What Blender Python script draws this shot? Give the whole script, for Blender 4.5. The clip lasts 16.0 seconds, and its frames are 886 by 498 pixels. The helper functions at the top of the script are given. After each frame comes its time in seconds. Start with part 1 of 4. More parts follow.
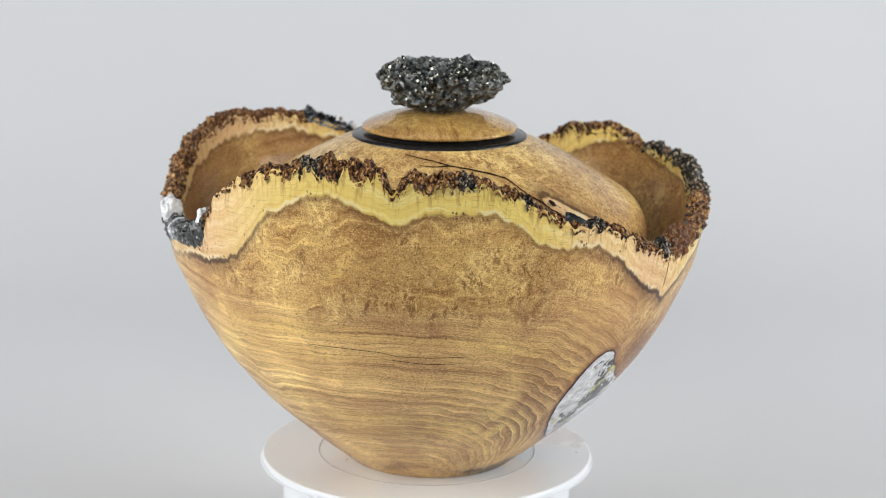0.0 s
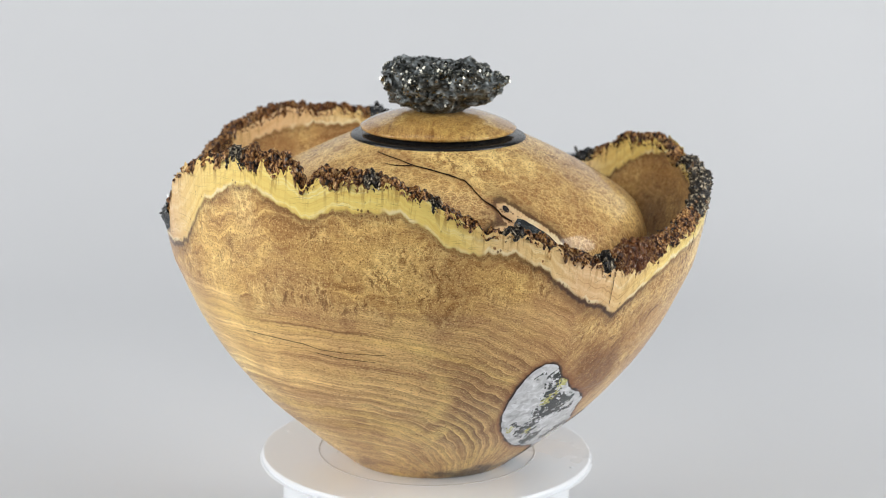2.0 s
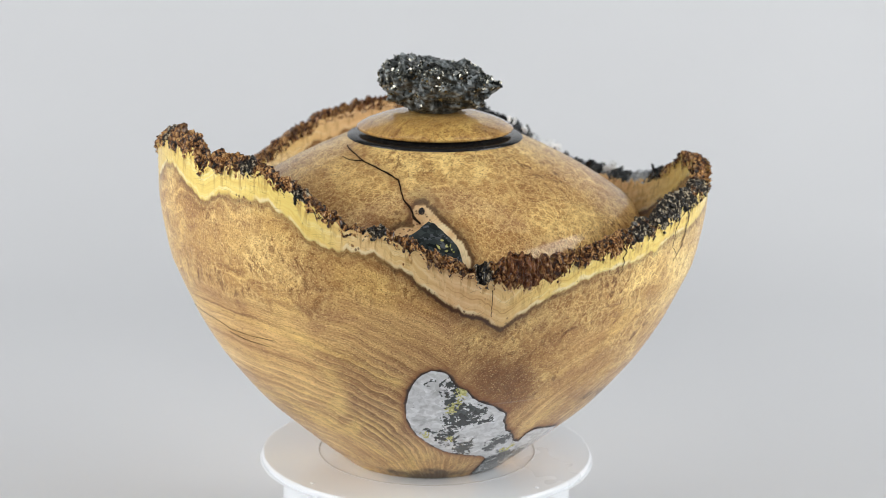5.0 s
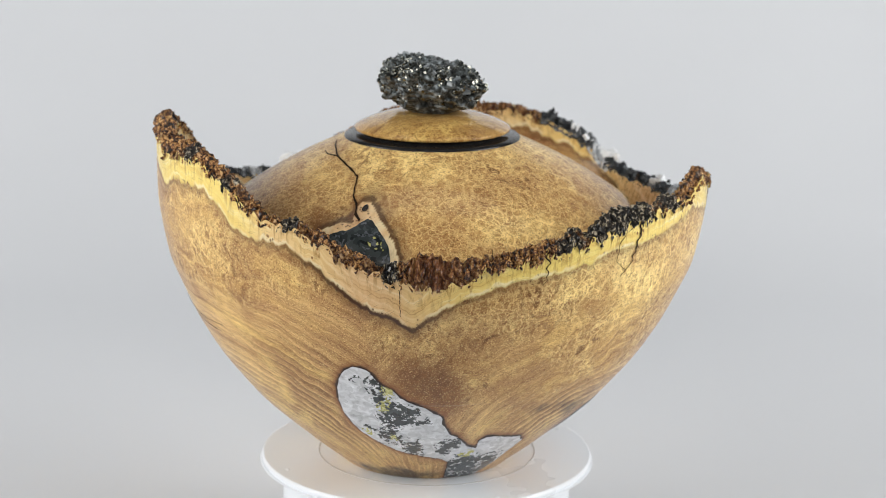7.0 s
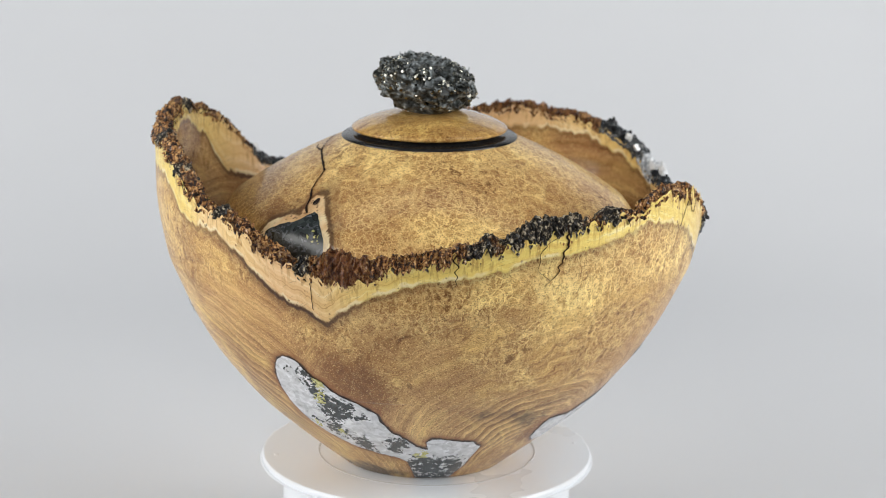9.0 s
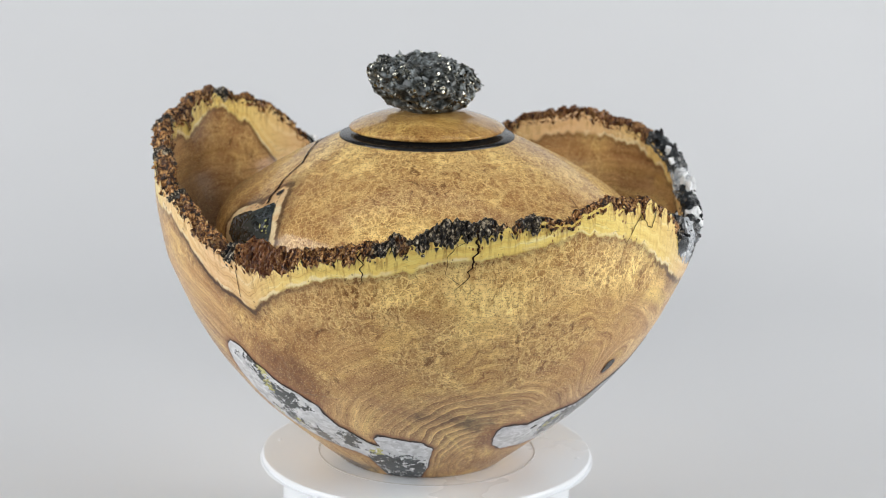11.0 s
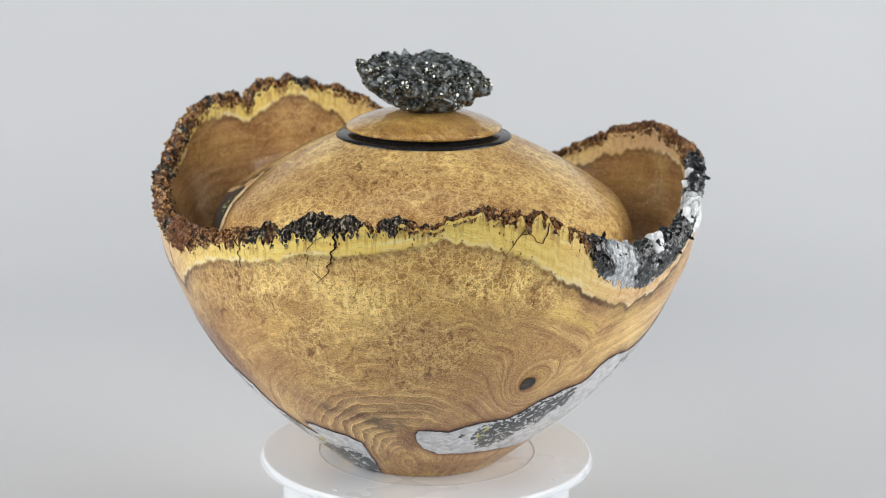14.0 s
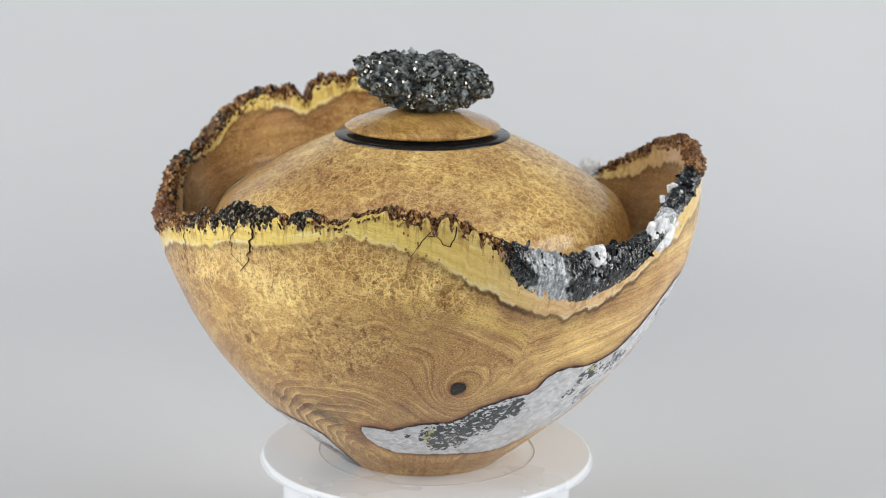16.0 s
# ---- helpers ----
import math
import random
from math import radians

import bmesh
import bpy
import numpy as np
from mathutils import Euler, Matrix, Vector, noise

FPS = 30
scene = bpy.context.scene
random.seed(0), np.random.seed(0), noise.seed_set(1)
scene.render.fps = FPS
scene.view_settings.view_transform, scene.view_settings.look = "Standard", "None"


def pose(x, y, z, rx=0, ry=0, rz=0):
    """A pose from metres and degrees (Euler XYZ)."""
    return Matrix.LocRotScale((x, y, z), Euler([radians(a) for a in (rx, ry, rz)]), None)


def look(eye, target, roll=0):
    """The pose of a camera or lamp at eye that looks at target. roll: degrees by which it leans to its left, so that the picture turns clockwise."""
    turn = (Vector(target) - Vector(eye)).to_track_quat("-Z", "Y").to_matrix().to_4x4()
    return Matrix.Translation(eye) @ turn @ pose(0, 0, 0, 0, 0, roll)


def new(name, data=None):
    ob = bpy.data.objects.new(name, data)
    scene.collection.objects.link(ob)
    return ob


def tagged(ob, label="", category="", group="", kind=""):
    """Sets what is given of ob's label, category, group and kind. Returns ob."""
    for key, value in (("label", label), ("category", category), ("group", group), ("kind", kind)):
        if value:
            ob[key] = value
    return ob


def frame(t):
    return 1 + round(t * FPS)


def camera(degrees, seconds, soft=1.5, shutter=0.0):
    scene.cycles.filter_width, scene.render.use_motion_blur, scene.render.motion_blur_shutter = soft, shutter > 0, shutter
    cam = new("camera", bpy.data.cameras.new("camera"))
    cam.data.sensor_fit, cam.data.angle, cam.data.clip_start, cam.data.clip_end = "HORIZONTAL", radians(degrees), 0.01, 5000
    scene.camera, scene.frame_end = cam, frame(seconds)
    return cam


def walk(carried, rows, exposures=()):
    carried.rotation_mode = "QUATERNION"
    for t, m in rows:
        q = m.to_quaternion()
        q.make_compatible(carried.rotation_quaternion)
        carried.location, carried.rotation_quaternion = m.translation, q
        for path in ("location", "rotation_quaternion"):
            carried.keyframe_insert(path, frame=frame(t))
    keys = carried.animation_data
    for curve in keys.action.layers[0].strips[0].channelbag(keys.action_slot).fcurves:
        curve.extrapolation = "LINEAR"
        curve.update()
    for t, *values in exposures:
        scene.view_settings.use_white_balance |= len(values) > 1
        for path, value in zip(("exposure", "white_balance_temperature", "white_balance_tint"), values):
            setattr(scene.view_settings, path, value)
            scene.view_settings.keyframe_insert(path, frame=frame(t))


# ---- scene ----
import functools

from mathutils import geometry

cam = camera(23.977, 16.0, soft=0.75)
RATE = -8.771            # degrees per second of the turntable
EYE = (0.0, -0.90705, 0.31211)
_p, _y = 0.2359458, -0.0066288
_way = (-math.sin(_y) * math.cos(_p), math.cos(_y) * math.cos(_p), -math.sin(_p))
CAM_POSE = look(EYE, tuple(e + w for e, w in zip(EYE, _way)), 0.8936)
walk(cam, [(0.0, CAM_POSE), (16.0, CAM_POSE)], [(0.0, -0.29), (12.0, -0.30), (14.0, -0.33), (16.0, -0.36)])
cam.data.dof.use_dof, cam.data.dof.focus_distance, cam.data.dof.aperture_fstop = True, 0.82, 15.0

# ---------------------------------------------------------------- light
world = bpy.data.worlds.new("studio")
scene.world = world
world.use_nodes = True
world.node_tree.nodes["Background"].inputs[0].default_value = (0.84, 0.92, 1.0, 1)
world.node_tree.nodes["Background"].inputs[1].default_value = 0.15


def softbox(name, eye, target, w, h, power, col):
    d = bpy.data.lights.new(name, "AREA")
    d.shape, d.size, d.size_y, d.energy, d.color = "RECTANGLE", w, h, power, col
    ob = new(name, d)
    ob.matrix_world = look(eye, target)
    return ob


softbox("softbox_left", (-1.10, -0.38, 0.52), (0, 0, 0.08), 0.8, 0.8, 16.0, (1.0, 0.98, 0.95))
softbox("softbox_right", (1.12, -0.28, 0.52), (0, 0, 0.08), 0.8, 0.8, 17.5, (1.0, 0.985, 0.955))
# added fill from the front, set low so its reflection stays behind the rim
softbox("front_fill", (-0.30, -1.35, 0.62), (0, 0, 0.06), 0.8, 0.4, 5.8, (1.0, 0.975, 0.945))
# lamp added only to brighten the backdrop; no known source there
softbox("backdrop_fill", (0.0, 0.35, 1.45), (0, 0.95, 0.35), 1.4, 0.3, 1.45, (0.95, 0.975, 1.0))


# ---------------------------------------------------------------- node helpers
class Tree:
    """Short-hand for building a node material."""

    def __init__(self, name):
        self.mat = bpy.data.materials.new(name)
        self.mat.use_nodes = True
        self.nt = self.mat.node_tree
        self.bsdf = self.nt.nodes["Principled BSDF"]

    def put(self, sock, v):
        if hasattr(v, "is_output"):
            self.nt.links.new(v, sock)
        elif v is not None:
            if isinstance(v, (tuple, list)) and len(v) == 3 and sock.type == "RGBA":
                v = (*v, 1)
            sock.default_value = v

    def math(self, op, a, b=None, c=None, clamp=False):
        n = self.nt.nodes.new("ShaderNodeMath")
        n.operation, n.use_clamp = op, clamp
        for s, v in zip(n.inputs, (a, b, c)):
            self.put(s, v)
        return n.outputs[0]

    def step(self, v, lo, hi, a=0.0, b=1.0):
        n = self.nt.nodes.new("ShaderNodeMapRange")
        n.interpolation_type = "SMOOTHSTEP"
        for s, x in zip(n.inputs, (v, lo, hi, a, b)):
            self.put(s, x)
        return n.outputs[0]

    def mix(self, f, a, b, blend="MIX"):
        n = self.nt.nodes.new("ShaderNodeMix")
        n.data_type, n.blend_type = "RGBA", blend
        self.put(n.inputs[0], f), self.put(n.inputs[6], a), self.put(n.inputs[7], b)
        return n.outputs[2]

    def attr(self, name):
        n = self.nt.nodes.new("ShaderNodeAttribute")
        n.attribute_name = name
        return n.outputs["Fac"]

    def vec(self, x, y, z):
        n = self.nt.nodes.new("ShaderNodeCombineXYZ")
        for s, v in zip(n.inputs, (x, y, z)):
            self.put(s, v)
        return n.outputs[0]

    def obj(self):
        return self.nt.nodes.new("ShaderNodeTexCoord").outputs["Object"]

    def vmath(self, op, a, b):
        n = self.nt.nodes.new("ShaderNodeVectorMath")
        n.operation = op
        self.put(n.inputs[0], a)
        if op == "SCALE":
            self.put(n.inputs[3], b)
        else:
            self.put(n.inputs[1], b)
        return n.outputs[0]

    def noise(self, v, scale, detail=3.0, rough=0.55, distort=0.0, color=False):
        n = self.nt.nodes.new("ShaderNodeTexNoise")
        self.put(n.inputs["Vector"], v)
        for k, x in (("Scale", scale), ("Detail", detail), ("Roughness", rough), ("Distortion", distort)):
            self.put(n.inputs[k], x)
        return n.outputs["Color" if color else "Fac"]

    def voronoi(self, v, scale, feature="F1", out="Distance"):
        n = self.nt.nodes.new("ShaderNodeTexVoronoi")
        n.feature = feature
        self.put(n.inputs["Vector"], v), self.put(n.inputs["Scale"], scale)
        return n.outputs[out]

    def ramp(self, v, stops):
        n = self.nt.nodes.new("ShaderNodeValToRGB")
        self.put(n.inputs[0], v)
        el = n.color_ramp.elements
        while len(el) < len(stops):
            el.new(0.5)
        for e, (p, c) in zip(el, stops):
            e.position, e.color = p, (*c, 1)
        return n.outputs[0]

    def bump(self, h, strength, dist=0.001, under=None):
        n = self.nt.nodes.new("ShaderNodeBump")
        self.put(n.inputs["Height"], h)
        n.inputs["Strength"].default_value, n.inputs["Distance"].default_value = strength, dist
        if under is not None:
            self.put(n.inputs["Normal"], under)
        return n.outputs[0]

    def random(self):
        return self.nt.nodes.new("ShaderNodeObjectInfo").outputs["Random"]

    def island(self):
        return self.nt.nodes.new("ShaderNodeNewGeometry").outputs["Random Per Island"]

    def set(self, **kw):
        for k, v in kw.items():
            self.put(self.bsdf.inputs[k.replace("_", " ")], v)
        return self.mat


# ---------------------------------------------------------------- materials
def wood(name, tone=(1.0, 1.0, 0.98), rings=1.0, coat=0.45, shine=0.10):
    """Oiled burl wood. grain/along: growth-ring field; burl: amount of burl figure; band: millimetres above the
    heartwood line; cream, line, edge: sapwood hue, strength of the dark line, distance to an inlay."""
    t = Tree(name)
    p = t.obj()
    g, al, burl = t.attr("grain"), t.attr("along"), t.attr("burl")
    band, cream, line, edge = t.attr("band"), t.attr("cream"), t.attr("line"), t.attr("edge")
    warp = t.noise(p, 45, 3, 0.55, color=True)
    wv = t.vmath("SCALE", t.vmath("SUBTRACT", warp, (0.5, 0.5, 0.5)), 0.014)
    pw = t.vmath("ADD", p, wv)
    gn = t.math("MULTIPLY_ADD", t.noise(p, 34, 4, 0.55), 0.0075, g)
    # growth rings and fibres
    ring = t.noise(t.vec(t.math("MULTIPLY", gn, 330), t.math("MULTIPLY", al, 14), 0.0), 1.0, 6, 0.66)
    fine = t.noise(t.vec(t.math("MULTIPLY", gn, 1900), t.math("MULTIPLY", al, 110), 0.0), 1.0, 4, 0.65)
    broad = t.noise(t.vec(t.math("MULTIPLY", gn, 70), t.math("MULTIPLY", al, 7), 3.0), 1.0, 4, 0.55)
    silk = t.noise(t.vec(t.math("MULTIPLY", gn, 40), t.math("MULTIPLY", al, 70), 8.0), 1.0, 3, 0.5)
    grain = t.ramp(ring, [(0.29, (0.26, 0.125, 0.045)), (0.42, (0.52, 0.300, 0.122)), (0.56, (0.63, 0.390, 0.165)), (0.68, (0.77, 0.53, 0.23))])
    grain = t.mix(t.step(broad, 0.42, 0.26, 0.0, 0.75), grain, (0.255, 0.122, 0.045))
    grain = t.mix(t.step(broad, 0.53, 0.75, 0.0, 0.8), grain, (0.70, 0.47, 0.16))
    saw = t.math("FRACT", t.math("MULTIPLY_ADD", gn, 250.0, t.math("MULTIPLY", t.noise(p, 70, 2, 0.5), 0.8)))
    rw = t.math("MULTIPLY", t.math("ADD", t.step(t.noise(p, 26, 3, 0.55), 0.44, 0.66, 0.0, 0.35), t.attr("ringy"), clamp=True), rings)
    grain = t.mix(t.math("MULTIPLY", t.step(saw, 0.05, 1.0, 0.0, 0.85), rw), grain, (0.19, 0.088, 0.032))
    grain = t.mix(t.math("MULTIPLY", t.step(t.math("ABSOLUTE", t.math("SUBTRACT", saw, 0.05)), 0.09, 0.01, 0.0, 0.6), rw), grain, (0.80, 0.56, 0.24))
    grain = t.mix(t.step(silk, 0.50, 0.72, 0.0, 0.45), grain, (0.80, 0.56, 0.21))
    # burl figure: clusters of small eyes with pale outlines, drifting in plain curly wood
    patch = t.noise(p, 38, 3, 0.6)
    bend = t.vmath("SCALE", t.vmath("SUBTRACT", t.noise(p, 150, 3, 0.6, color=True), (0.5, 0.5, 0.5)), 0.0050)
    pb = t.vmath("ADD", pw, bend)
    drift = t.vmath("SCALE", t.vmath("SUBTRACT", t.noise(p, 70, 3, 0.6, color=True), (0.5, 0.5, 0.5)), 0.022)
    net = t.voronoi(t.vmath("ADD", pb, drift), 105, "DISTANCE_TO_EDGE")
    where = t.step(t.noise(p, 58, 3, 0.6), 0.40, 0.60, 0.15, 1.0)
    pe = t.vmath("ADD", p, t.vmath("SCALE", t.vmath("SUBTRACT", t.noise(p, 190, 3, 0.6, color=True), (0.5, 0.5, 0.5)), 0.0058))
    net2 = t.voronoi(pe, 310, "DISTANCE_TO_EDGE")
    core = t.voronoi(pe, 310, "F1")
    speck = t.noise(p, 620, 4, 0.7, 0.8)
    whorl = t.math("ABSOLUTE", t.math("SUBTRACT", t.math("FRACT", t.math("MULTIPLY", core, 4.5)), 0.5))
    bcol = t.ramp(t.noise(pb, 150, 6, 0.70, 0.6), [(0.28, (0.37, 0.200, 0.072)), (0.44, (0.49, 0.285, 0.108)), (0.58, (0.60, 0.370, 0.145)), (0.74, (0.73, 0.49, 0.205))])
    bcol = t.mix(t.step(whorl, 0.22, 0.44, 0.0, 0.14), bcol, (0.27, 0.125, 0.040))
    bcol = t.mix(t.step(core, 0.22, 0.08, 0.0, 0.35), bcol, (0.22, 0.095, 0.030))
    bcol = t.mix(t.math("MULTIPLY", t.step(net2, 0.17, 0.0, 0.0, 0.8), t.step(where, 0.15, 1.0, 1.0, 0.4)), bcol, (0.80, 0.57, 0.25))
    bcol = t.mix(t.math("MULTIPLY", t.math("MULTIPLY", t.step(net, 0.22, 0.0), where), t.step(burl, 0.7, 0.84, 0.12, 0.60)), bcol, (0.86, 0.63, 0.28))
    bcol = t.mix(t.step(speck, 0.44, 0.30, 0.0, 0.5), bcol, (0.20, 0.086, 0.026))
    bcol = t.mix(t.step(speck, 0.58, 0.74, 0.0, 0.5), bcol, (0.85, 0.63, 0.28))
    gc = t.math("MULTIPLY_ADD", t.noise(p, 46, 4, 0.55, 0.4), 0.030, g)
    curly = t.noise(t.vec(t.math("MULTIPLY", gc, 300), t.math("MULTIPLY", al, 34), 5.0), 1.0, 6, 0.68)
    ccol = t.ramp(curly, [(0.33, (0.225, 0.102, 0.034)), (0.45, (0.46, 0.258, 0.094)), (0.55, (0.61, 0.380, 0.145)), (0.67, (0.79, 0.56, 0.225))])
    stroke = t.noise(t.vmath("MULTIPLY", pb, (1, 1, 0.4)), 330, 3, 0.6, 0.6)
    bcol = t.mix(t.math("MULTIPLY", t.step(patch, 0.44, 0.56, 0.95, 0.05), t.step(burl, 0.84, 0.70)), bcol, ccol)
    bcol = t.mix(t.math("MULTIPLY", t.step(stroke, 0.45, 0.34, 0.0, 0.75), t.step(t.noise(p, 38, 3, 0.6), 0.44, 0.60)), bcol, (0.20, 0.090, 0.028))
    bcol = t.mix(t.math("MULTIPLY", t.step(stroke, 0.54, 0.66, 0.0, 0.6), t.step(t.noise(p, 38, 3, 0.6), 0.44, 0.60)), bcol, (0.86, 0.64, 0.28))
    bw = t.step(t.math("ADD", burl, t.math("MULTIPLY_ADD", t.noise(p, 34, 4, 0.6), 1.3, -0.65)), 0.28, 0.66)
    heart = t.mix(bw, grain, bcol)
    rusty = t.mix(t.noise(p, 420, 4, 0.7), (0.13, 0.048, 0.016), (0.52, 0.255, 0.085))
    heart = t.mix(t.step(t.math("ADD", t.attr("rust"), t.math("MULTIPLY_ADD", t.noise(p, 120, 4, 0.6), 1.0, -0.5)), 0.35, 0.80, 0.0, 0.75), heart, rusty)
    heart = t.mix(t.math("MULTIPLY", t.step(fine, 0.50, 0.30), t.step(bw, 0.0, 1.0, 0.55, 0.2)), heart, (0.20, 0.088, 0.028))
    # tone: pale and dark areas of the wood; on the inner wall, painted shade
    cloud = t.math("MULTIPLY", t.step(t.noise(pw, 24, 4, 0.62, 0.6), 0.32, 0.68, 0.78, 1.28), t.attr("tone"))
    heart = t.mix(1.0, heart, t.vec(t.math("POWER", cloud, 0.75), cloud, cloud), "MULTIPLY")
    tick = t.noise(p, 1500, 2, 0.6)
    heart = t.mix(t.step(tick, 0.46, 0.28, 0.0, 0.75), heart, (0.20, 0.092, 0.030))
    heart = t.mix(t.step(tick, 0.54, 0.72, 0.0, 0.5), heart, (0.88, 0.66, 0.30))
    deep = t.nt.nodes.new("ShaderNodeGamma")
    t.put(deep.inputs[0], heart)
    deep.inputs[1].default_value = 1.28
    heart = t.mix(1.0, deep.outputs[0], (1.24, 1.40, 1.66), "MULTIPLY")
    # sapwood
    teeth = t.noise(t.vmath("MULTIPLY", p, (1, 1, 0.35)), 330, 3, 0.6)
    bj = t.math("ADD", band, t.math("MULTIPLY_ADD", teeth, 2.6, -1.3))
    bj = t.math("ADD", bj, t.math("MULTIPLY_ADD", t.noise(p, 190, 3, 0.6), 2.4, -1.2))
    bs = t.math("ADD", band, t.math("MULTIPLY_ADD", t.noise(p, 75, 3, 0.6), 6.0, -3.0))
    sapn = t.noise(t.vec(t.math("MULTIPLY", bs, 0.50), t.math("MULTIPLY", al, 60), 0.0), 1.0, 5, 0.66)
    yellow = t.ramp(sapn, [(0.24, (0.55, 0.33, 0.090)), (0.38, (0.80, 0.58, 0.155)), (0.56, (0.87, 0.69, 0.205)), (0.72, (0.92, 0.82, 0.45))])
    pink = t.ramp(sapn, [(0.24, (0.46, 0.235, 0.10)), (0.39, (0.70, 0.44, 0.215)), (0.56, (0.79, 0.55, 0.30)), (0.74, (0.88, 0.71, 0.46))])
    sap = t.mix(cream, yellow, pink)
    pits = t.math("MULTIPLY", t.step(t.voronoi(t.vmath("MULTIPLY", p, (1, 1, 0.6)), 620, "F1"), 0.32, 0.18), t.step(t.noise(p, 80, 2), 0.60, 0.68))
    sap = t.mix(pits, sap, (0.20, 0.08, 0.025))
    under = t.attr("under")
    fing = t.noise(t.vmath("MULTIPLY", p, (1, 1, 0.16)), 560, 3, 0.6)
    sap = t.mix(t.math("MULTIPLY", t.step(fing, 0.50, 0.38), t.step(under, 9.0, 0.0, 0.12, 0.65)), sap, (0.40, 0.205, 0.058))
    col = t.mix(t.step(bj, -0.5, 0.5), heart, sap)
    rim = t.math("MULTIPLY", t.step(t.math("ABSOLUTE", t.math("SUBTRACT", bj, 1.0)), 1.3, 0.2), t.step(t.noise(p, 60, 2, 0.5), 0.45, 0.60, 0.0, 0.7))
    col = t.mix(rim, col, (0.90, 0.78, 0.50))
    eyes = t.math("MULTIPLY", t.step(t.voronoi(t.vmath("MULTIPLY", p, (1, 1, 0.75)), 520, "F1"), 0.30, 0.20), t.math("MULTIPLY", t.step(t.math("ABSOLUTE", bj), 2.2, 1.2), t.step(t.noise(p, 90, 2, 0.5), 0.50, 0.58)))
    col = t.mix(t.math("MULTIPLY", eyes, 0.8), col, (0.10, 0.045, 0.016))
    dl = t.math("MULTIPLY", t.step(t.math("ABSOLUTE", t.math("ADD", bj, 0.9)), 1.9, 0.3), line)
    col = t.mix(t.math("MULTIPLY", t.step(t.math("ABSOLUTE", t.math("ADD", bj, 2.6)), 5.0, 0.5), t.math("MULTIPLY", line, 0.55)), col, (0.15, 0.070, 0.026))
    col = t.mix(dl, col, (0.060, 0.026, 0.012))
    # resin-stained wood beside an inlay
    ed = t.math("ADD", edge, t.math("MULTIPLY_ADD", t.noise(p, 260, 3, 0.6), 2.4, -1.2))
    col = t.mix(t.step(ed, 6.5, 0.5, 0.0, 0.5), col, (0.27, 0.100, 0.030))
    col = t.mix(t.step(ed, 3.0, 0.8, 0.0, 0.70), col, t.mix(t.noise(p, 300, 3, 0.6), (0.10, 0.036, 0.013), (0.34, 0.120, 0.034)))
    col = t.mix(t.step(ed, 1.3, 0.3), col, (0.030, 0.014, 0.008))
    st = t.math("ADD", t.attr("stain"), t.math("MULTIPLY_ADD", t.noise(p, 130, 4, 0.6), 1.1, -0.55))
    col = t.mix(t.step(st, 0.35, 0.85, 0.0, 0.85), col, (0.040, 0.022, 0.012))
    pore = t.noise(t.vec(t.math("MULTIPLY", gn, 3000), t.math("MULTIPLY", al, 500), 1.0), 1.0, 1, 0.5)
    col = t.mix(t.step(pore, 0.36, 0.28, 0.0, 0.35), col, (0.12, 0.05, 0.018))
    col = t.mix(1.0, col, tone, "MULTIPLY")
    relief = t.math("ADD", t.math("MULTIPLY", fine, 0.3), t.math("MULTIPLY", t.math("ADD", curly, stroke), bw))
    b = t.bump(relief, 0.55, 0.0006)
    return t.set(Base_Color=col, Roughness=t.step(ring, 0.2, 0.8, 0.50, 0.40), Normal=b, Coat_Weight=coat, Coat_Roughness=shine, Specular_IOR_Level=0.18)


def bark_material():
    t = Tree("bark")
    p = t.obj()
    char, pale, hi = t.attr("char"), t.attr("pale"), t.attr("height")
    pv = t.vmath("MULTIPLY", t.vmath("ADD", p, t.vmath("SCALE", t.noise(p, 300, 2, 0.5, color=True), 0.003)), (1, 1, 0.38))
    cell = t.voronoi(pv, 760, "F1")
    n = t.math("MULTIPLY_ADD", cell, -0.60, t.math("MULTIPLY_ADD", t.noise(p, 560, 5, 0.74, 0.8), 1.3, 0.13))
    m = t.noise(p, 110, 3, 0.6)
    col = t.ramp(n, [(0.30, (0.007, 0.003, 0.002)), (0.41, (0.105, 0.036, 0.010)), (0.52, (0.36, 0.148, 0.038)), (0.68, (0.76, 0.47, 0.19))])
    col = t.mix(t.math("MULTIPLY", t.step(m, 0.53, 0.64), 0.55), col, (0.060, 0.022, 0.008))
    streak = t.noise(t.vmath("MULTIPLY", p, (1, 1, 0.12)), 620, 3, 0.6)
    col = t.mix(t.math("MULTIPLY", t.attr("red"), 0.85), col, t.ramp(streak, [(0.3, (0.030, 0.009, 0.004)), (0.5, (0.14, 0.040, 0.012)), (0.7, (0.36, 0.15, 0.05))]))
    grey = t.ramp(n, [(0.3, (0.005, 0.004, 0.003)), (0.50, (0.022, 0.016, 0.011)), (0.58, (0.13, 0.098, 0.060)), (0.68, (0.58, 0.50, 0.36))])
    cw = t.step(t.math("ADD", char, t.math("MULTIPLY_ADD", t.noise(p, 150, 3, 0.6), 1.2, -0.6)), 0.42, 0.58)
    col = t.mix(cw, col, grey)
    lw = t.step(t.math("ADD", hi, t.math("MULTIPLY_ADD", t.noise(t.vmath("MULTIPLY", p, (1, 1, 0.22)), 480, 3, 0.6), 0.5, -0.25)), 0.14, 0.05)
    sap = t.mix(pale, (0.80, 0.60, 0.17), (0.80, 0.53, 0.29))
    col = t.mix(lw, col, sap)
    b = t.bump(n, 0.8, 0.0012)
    return t.set(Base_Color=col, Roughness=t.step(n, 0.3, 0.7, 0.35, 0.6), Normal=b, Coat_Weight=0.45, Coat_Roughness=0.12, Specular_IOR_Level=0.25)


